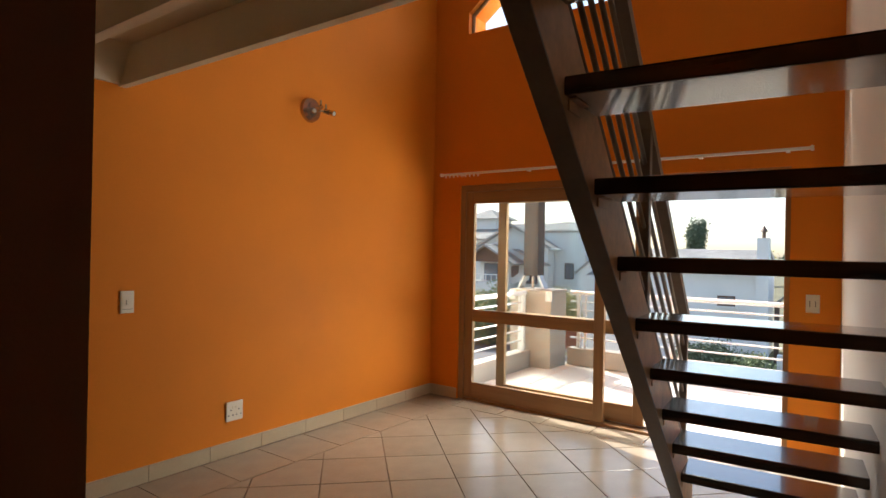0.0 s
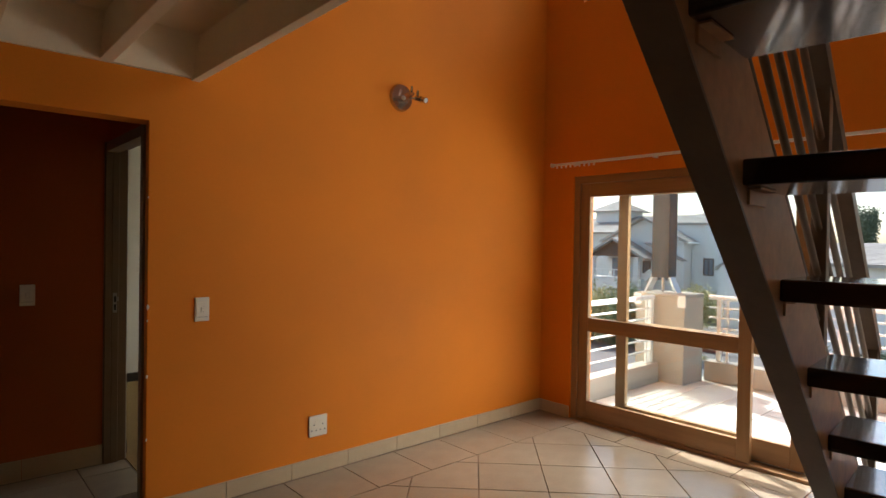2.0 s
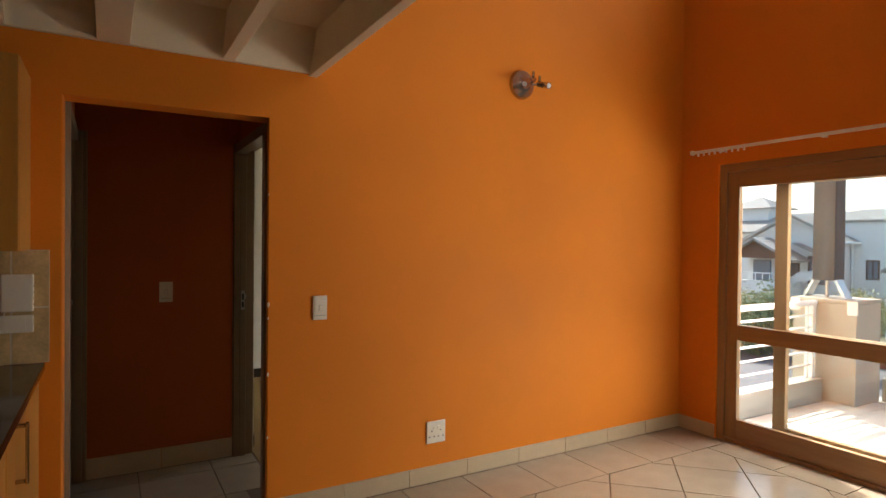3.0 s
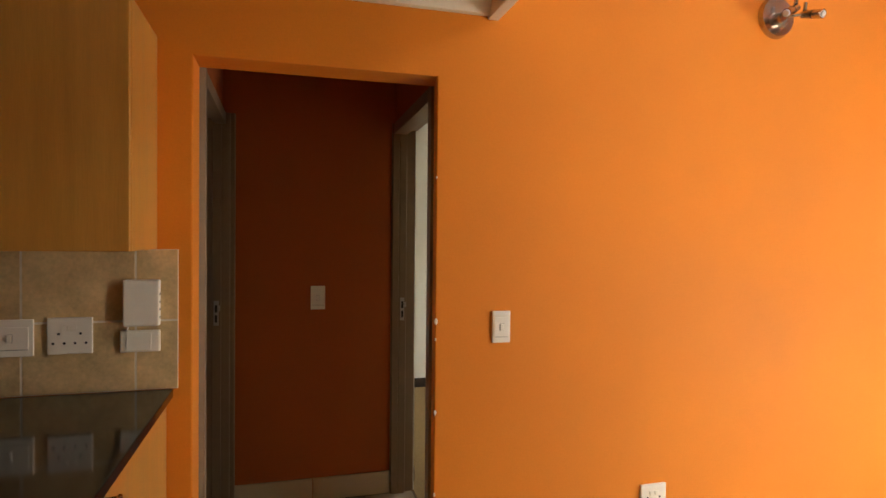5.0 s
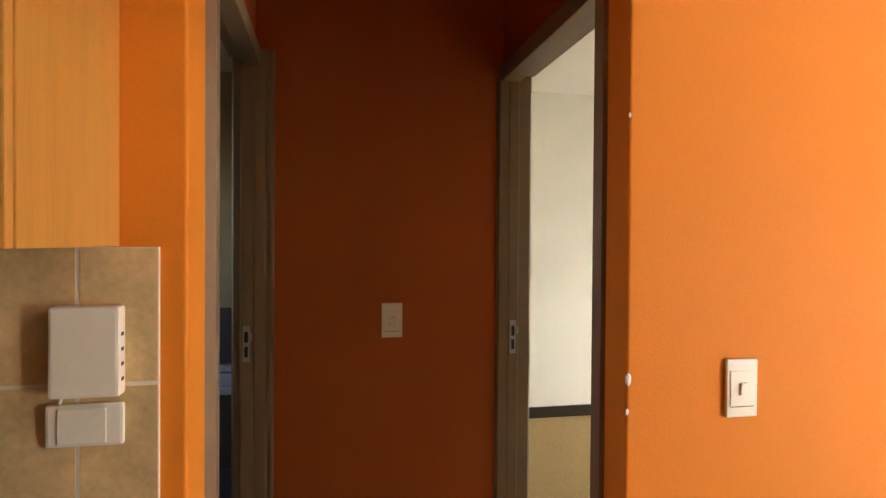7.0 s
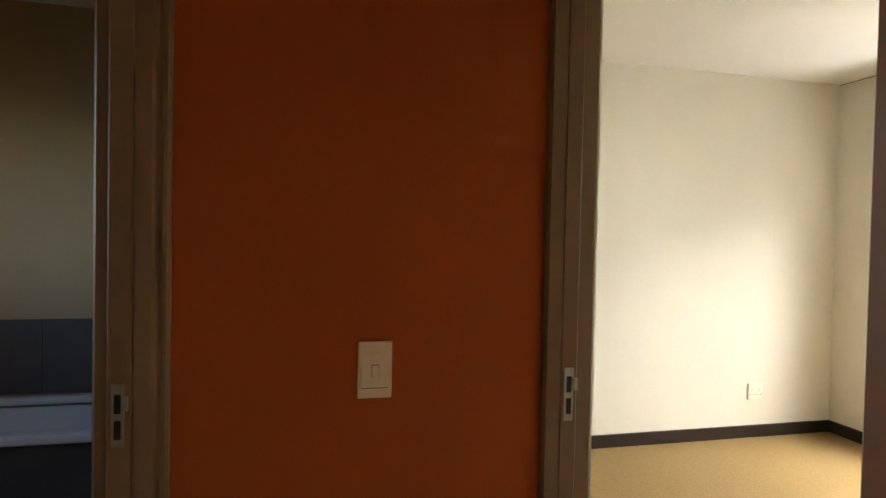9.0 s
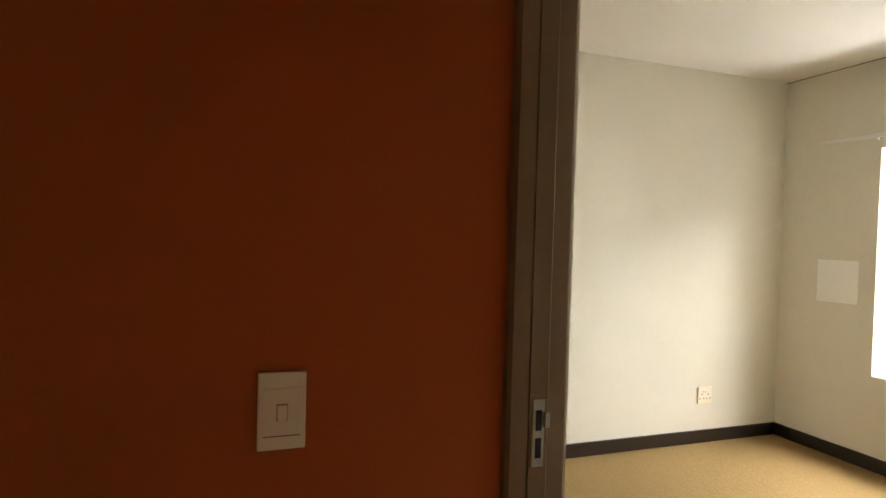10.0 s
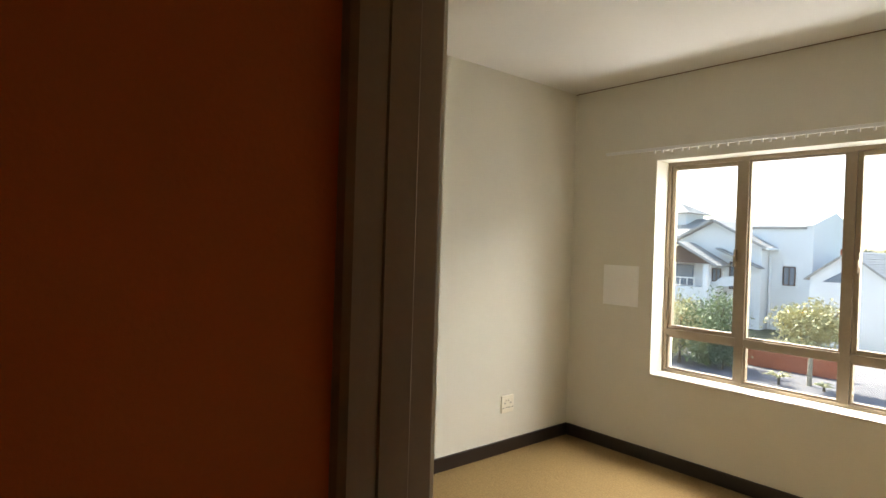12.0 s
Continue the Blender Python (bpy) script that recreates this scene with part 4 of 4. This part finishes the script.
def roof_slab(parent, pts, thick=0.12, name="roof", courses=0):
    """A pitched roof plane with raised tile courses. pts: eave a, eave b, ridge b, ridge a."""
    a, b, c, d = [Vector(p) for p in pts]
    n = (b - a).cross(d - a).normalized()
    if n.z < 0:
        n = -n
    bm = bmesh.new()
    k = max(1, courses)
    for i in range(k):
        s0, s1 = i / k, (i + 1) / k
        q = [a.lerp(d, s0), b.lerp(c, s0), b.lerp(c, s1), a.lerp(d, s1)]
        lift = n * 0.022
        vs = [bm.verts.new(v) for v in (q[0] + lift, q[1] + lift, q[2], q[3], q[0] - n * thick, q[1] - n * thick, q[2] - n * thick, q[3] - n * thick)]
        for fidx in ((0, 1, 2, 3), (7, 6, 5, 4), (0, 4, 5, 1), (1, 5, 6, 2), (2, 6, 7, 3), (3, 7, 4, 0)):
            try:
                bm.faces.new([vs[j] for j in fidx])
            except ValueError:
                pass
    bmesh.ops.recalc_face_normals(bm, faces=bm.faces)
    return part(name, bm, M_ROOF, parent)


h1 = thing("house", (33, 15, GZ), "pale grey two-storey house with a turret and tiled roofs", "house")
part("wall", block(31.0, 39.0, 13.4, 21.6, GZ, 2.35), M_HOUSE, h1)
roof_slab(h1, [(30.6, 13.4, 2.30), (30.6, 21.9, 2.30), (34.5, 21.9, 3.55), (34.5, 13.4, 3.55)], courses=18)
roof_slab(h1, [(38.4, 13.4, 2.30), (38.4, 21.9, 2.30), (34.5, 21.9, 3.55), (34.5, 13.4, 3.55)], courses=8)
part("turret_wall", block(33.0, 35.4, 18.7, 21.1, 2.3, 3.93), M_HOUSE, h1)
E4 = [(32.6, 18.3, 3.88), (32.6, 21.5, 3.88), (35.8, 21.5, 3.88), (35.8, 18.3, 3.88)]
ap = (34.2, 19.9, 4.72)
for i in range(4):
    a, b = E4[i], E4[(i + 1) % 4]
    roof_slab(h1, [a, b, ap, ap], name="turret_roof", courses=10, thick=0.06)
part("wing_wall", block(29.6, 38.0, 10.25, 13.39, GZ, 2.85), M_HOUSE, h1)
roof_slab(h1, [(29.5, 10.55, 2.80), (29.5, 13.39, 2.80), (33.0, 13.39, 3.55), (33.0, 10.55, 3.55)], courses=10)
part("gable_parapet", prism([(29.6, 10.25, 2.851), (29.5, 10.25, 2.90), (33.0, 10.25, 3.70), (36.5, 10.25, 2.90), (36.4, 10.25, 2.851)], (0, 0.29, 0)), M_HOUSE, h1)
# front gable wing
part("front_wing_wall", prism([(28.6, 12.3, GZ), (28.6, 17.3, GZ), (28.6, 17.3, 1.75), (28.6, 14.8, 3.05), (28.6, 12.3, 1.75)], (2.39, 0, 0)), M_HOUSE, h1)
roof_slab(h1, [(28.2, 11.9, 1.68), (31.0, 11.9, 1.68), (31.0, 14.8, 3.22), (28.2, 14.8, 3.22)], courses=12)
roof_slab(h1, [(28.2, 17.7, 1.68), (31.0, 17.7, 1.68), (31.0, 14.8, 3.22), (28.2, 14.8, 3.22)], courses=12)
# lower lean-to roof under the gable
roof_slab(h1, [(27.9, 12.1, 0.62), (28.59, 12.1, 0.62), (28.59, 14.4, 1.62), (27.9, 14.4, 1.62)], courses=8, thick=0.06, name="lean_to_roof")
part("gutter", rod((28.15, 11.88, 1.62), (30.9, 11.88, 1.62), 0.06, n=8), M_RAILW, h1)
part("downpipe", rod((29.5, 12.2, 1.60), (29.5, 12.2, GZ), 0.05, n=8), M_RAILW, h1)
# entrance porch
part("porch_roof_face", prism([(27.3, 14.2, 0.75), (27.3, 17.8, 0.75), (27.3, 16.0, 1.75)], (0.1, 0, 0)), M_HFRAME, h1)
roof_slab(h1, [(26.9, 13.8, 0.68), (28.6, 13.8, 0.68), (28.6, 16.0, 1.90), (26.9, 16.0, 1.90)], courses=10, name="porch_roof")
roof_slab(h1, [(26.9, 18.2, 0.68), (28.6, 18.2, 0.68), (28.6, 16.0, 1.90), (26.9, 16.0, 1.90)], courses=10, name="porch_roof")
for yy in (14.5, 17.5):
    part("porch_post", block(27.1, 27.4, yy - 0.15, yy + 0.15, GZ, 0.70), M_HOUSE, h1)
part("balcony_wall", block(27.2, 28.59, 14.2, 17.8, -1.3, -0.55), M_HOUSE, h1)
part("stair_balustrade", prism([(27.6, 15.2, -1.55), (27.6, 15.2, -1.0), (27.6, 13.9, 0.05), (27.6, 13.2, 0.15), (27.6, 13.2, -0.35), (27.6, 13.9, -0.45)], (0.25, 0, 0)), M_HOUSE, h1)
for k in range(9):
    yk = 14.35 + k * 0.40
    part("baluster", block(27.15, 27.19, yk - 0.02, yk + 0.02, -0.549, -0.10), M_RAILW, h1)
part("porch_handrail", block(27.12, 27.22, 14.2, 17.8, -0.099, -0.04, 0.01), M_RAILW, h1)
part("porch_door", block(28.5, 28.595, 15.9, 16.9, -0.54, 0.62, 0.01), M_HWIN, h1)
hwindow(h1, 28.6, 14.35, 14.85, -0.25, 0.50)
hwindow(h1, 28.6, 13.0, 13.9, -0.6, 0.9)
hwindow(h1, 29.6, 11.0, 11.6, -0.25, 0.75)
hwindow(h1, 29.6, 11.2, 11.7, -2.6, -1.7)

# the house stands further back and is larger than drawn above
HK, HO = 1.14, Vector((-4.05, -3.17, 1.46))
h1.location = HO + (Vector(h1.location) - HO) * HK
h1.scale = (HK, HK, HK)

h2 = thing("house", (36, 8, GZ), "pale low house with a tiled gable roof", "house")
part("wall", prism([(30, 7.65, GZ), (30, 10.9, GZ), (30, 10.9, 0.30), (30, 9.27, 1.55), (30, 7.65, 0.30)], (8, 0, 0)), M_HOUSE, h2)
roof_slab(h2, [(29.8, 7.4, 0.15), (38, 7.4, 0.15), (38, 9.27, 1.62), (29.8, 9.27, 1.62)], courses=12, thick=0.08)
roof_slab(h2, [(29.8, 11.15, 0.15), (38, 11.15, 0.15), (38, 9.27, 1.62), (29.8, 9.27, 1.62)], courses=12, thick=0.08)
part("gable_louvre", prism([(29.97, 10.35, 0.05), (29.97, 9.3, 0.05), (29.97, 9.3, 0.72)], (0.025, 0, 0)), M_HWIN, h2, "dark wedge-shaped gable opening")
part("chimney", block(34, 34.7, 10.1, 10.7, 0.6, 1.75), M_REDWALL, h2)

h3 = thing("house", (24, 2, GZ), "pale house with a tiled roof and plastered chimney", "house")
part("wall", block(22.0, 28.0, -0.11, 5.5, GZ, 0.90), M_HOUSE, h3)
roof_slab(h3, [(21.6, -0.25, 0.88), (21.6, 5.7, 0.88), (25.0, 5.7, 1.70), (25.0, -0.25, 1.70)], courses=18)
roof_slab(h3, [(28.4, -0.25, 0.88), (28.4, 5.7, 0.88), (25.0, 5.7, 1.70), (25.0, -0.25, 1.70)], courses=8)
part("chimney", block(21.7, 22.3, -0.54, -0.115, GZ, 2.15), M_HOUSE, h3)
cw = part("chimney_cowl", rod((22.0, -0.33, 2.15), (22.0, -0.33, 2.45), 0.07, n=10), M_HFRAME, h3)
part("cowl_cap", rod((22.0, -0.33, 2.40), (22.0, -0.33, 2.66), 0.15, 0.01, n=10), M_HFRAME, h3)
hwindow(h3, 22.0, 0.68, 1.36, -0.70, -0.27)
h4 = thing("house", (27, -4, GZ), "low dark-roofed house beside the garden", "house")
part("wall", block(25.4, 31.0, -5.0, -0.9, GZ, -0.5), M_HOUSE, h4)
roof_slab(h4, [(24.0, -0.40, -0.72), (31.4, -0.40, -0.72), (31.4, -1.9, 0.62), (24.0, -1.9, 0.62)], courses=12, thick=0.06)
roof_slab(h4, [(24.0, -3.4, -0.72), (31.4, -3.4, -0.72), (31.4, -1.9, 0.62), (24.0, -1.9, 0.62)], courses=12, thick=0.06)
for k in range(5):
    yk = -0.75 - k * 0.45
    part("rafter", block(24.05, 24.13, yk - 0.03, yk + 0.03, -0.74, 0.50 - abs(yk + 1.9) * 0.86, 0.005), M_HFRAME, h4)
part("tie_beam", block(24.14, 24.24, -3.3, -0.5, -0.80, -0.68, 0.01), M_HFRAME, h4)
for yk in (-0.62, -3.1):
    part("post", block(24.1, 24.28, yk - 0.09, yk + 0.09, GZ, -0.805, 0.01), M_HFRAME, h4)

gw = struct("garden_wall", block(21.4, 21.65, 7.2, 10.6, GZ, GZ + 0.88, 0.02), M_REDWALL, "terracotta painted garden wall", "garden wall")
struct("garden_wall_white", block(21.5, 21.75, -12, -0.9, GZ, GZ + 0.75, 0.02), M_HOUSE, "low pale garden wall", "garden wall")

# ---- floor tiles ----
T, JT = 0.41, 0.0065
R0 = (-4.6, -0.235, -3.25, -0.425)          # field of diagonal tiles: x, x, y, y


def clip(poly, axis, val, keep_less):
    out = []
    for i in range(len(poly)):
        a, b = poly[i], poly[(i + 1) % len(poly)]
        ia = (a[axis] <= val) if keep_less else (a[axis] >= val)
        ib = (b[axis] <= val) if keep_less else (b[axis] >= val)
        if ia:
            out.append(a)
        if ia != ib:
            s = (val - a[axis]) / (b[axis] - a[axis])
            out.append((a[0] + (b[0] - a[0]) * s, a[1] + (b[1] - a[1]) * s))
    return out


def tile_mesh(poly):
    """A tile with a small chamfer, on its own centre."""
    cx = sum(p[0] for p in poly) / len(poly)
    cy = sum(p[1] for p in poly) / len(poly)
    n = len(poly)
    v, s = [], 0.985
    for z, k in ((-0.012, 1.0), (-0.0012, 1.0), (0.0, s)):
        v += [((p[0] - cx) * k, (p[1] - cy) * k, z) for p in poly]
    f = []
    for l in range(2):
        for i in range(n):
            j = (i + 1) % n
            f.append((l * n + i, l * n + j, (l + 1) * n + j, (l + 1) * n + i))
    f.append(tuple(2 * n + i for i in range(n)))
    me = bpy.data.meshes.new("tile")
    me.from_pydata(v, [], f)
    me.materials.append(M_TILE)
    return me, (cx, cy)


floor_ob = bpy.data.objects["ground_slab"]
floor_ob.name = "floor"


def lay(me, c, parent):
    o = new("tile", me)
    o.parent = parent
    o.location = (c[0], c[1], 0)
    return o


hd = (T - JT) / math.sqrt(2)
full, _ = tile_mesh([(hd, 0), (0, hd), (-hd, 0), (0, -hd)])
st = T / math.sqrt(2)
ox, oy = -0.715, -1.105 - st
for i in range(-14, 15):
    for j in range(-14, 15):
        cx, cy = ox + (i + j) * st, oy + (i - j) * st
        if not (R0[0] - st < cx < R0[1] + st and R0[2] - st < cy < R0[3] + st):
            continue
        poly = [(cx + hd, cy), (cx, cy + hd), (cx - hd, cy), (cx, cy - hd)]
        inside = all(R0[0] <= p[0] <= R0[1] and R0[2] <= p[1] <= R0[3] for p in poly)
        if inside:
            lay(full, (cx, cy), floor_ob)
            continue
        for ax, val, less in ((0, R0[0], False), (0, R0[1], True), (1, R0[2], False), (1, R0[3], True)):
            poly = clip(poly, ax, val, less)
            if len(poly) < 3:
                break
        if len(poly) >= 3:
            area = abs(sum(poly[k][0] * poly[(k + 1) % len(poly)][1] - poly[(k + 1) % len(poly)][0] * poly[k][1] for k in range(len(poly)))) / 2
            if area > 0.002:
                me, c = tile_mesh(poly)
                lay(me, c, floor_ob)
g2 = JT / 2
for i in range(14):                          # border along the orange wall
    xa, xb = -0.38 - (i + 1) * 0.41, -0.38 - i * 0.41
    me, c = tile_mesh([(xa + g2, -0.42 + g2), (xb - g2, -0.42 + g2), (xb - g2, -0.012), (xa + g2, -0.012)])
    lay(me, c, floor_ob)
me, c = tile_mesh([(-0.38 + g2, -0.42 + g2), (0.018, -0.42 + g2), (0.018, -0.012), (-0.38 + g2, -0.012)])
lay(me, c, floor_ob)
for i in range(8):                           # border along the sliding door
    ya, yb = -0.885 - i * 0.41, max(-0.475 - i * 0.41, -9)
    yb = min(yb, -0.425)
    if i == 0:
        yb = -0.425
    me, c = tile_mesh([(-0.23 + g2, ya + g2), (0.018, ya + g2), (0.018, yb - g2), (-0.23 + g2, yb - g2)])
    lay(me, c, floor_ob)
hall_ob = bpy.data.objects["hall_floor"]
for i in range(3):
    for j in range(3):
        xa, xb = -4.14 + i * 0.41, min(-4.14 + (i + 1) * 0.41, -3.05)
        ya, yb = 0.0 + j * 0.41, min(0.0 + (j + 1) * 0.41, 0.995)
        if i == 0 and j == 0:
            xa = -4.03
        if i == 2 and j == 0:
            xb = -3.2
        me, c = tile_mesh([(xa + g2, ya + g2), (xb - g2, ya + g2), (xb - g2, yb - g2), (xa + g2, yb - g2)])
        lay(me, c, hall_ob)

# skirting tiles
sk = thing("skirting", (-1.5, 0, 0), "beige ceramic skirting tiles along the orange wall", "skirting", "", "structure")
xs = [0.0, -0.385, -0.782, -1.18, -1.578, -1.976, -2.374, -2.772, -3.19]
for a, b in zip(xs[:-1], xs[1:]):
    part("tile", block(b + 0.0015, a - 0.0015, -0.010, -0.0005, 0.002, 0.100, 0.0015), M_SKIRT, sk)
part("tile", block(-0.0095, -0.0005, SL1 + 0.001, -0.012, 0.002, 0.100, 0.0015), M_SKIRT, sk)
part("tile", block(-0.0095, -0.0005, -3.30, SL0 - 0.001, 0.002, 0.100, 0.0015), M_SKIRT, sk)
for a, b in ((-4.012, -3.60), (-3.597, -3.17)):
    part("tile", block(a, b, HALL_END - 0.010, HALL_END - 0.0005, 0.002, 0.125, 0.0015), M_SKIRT, sk)
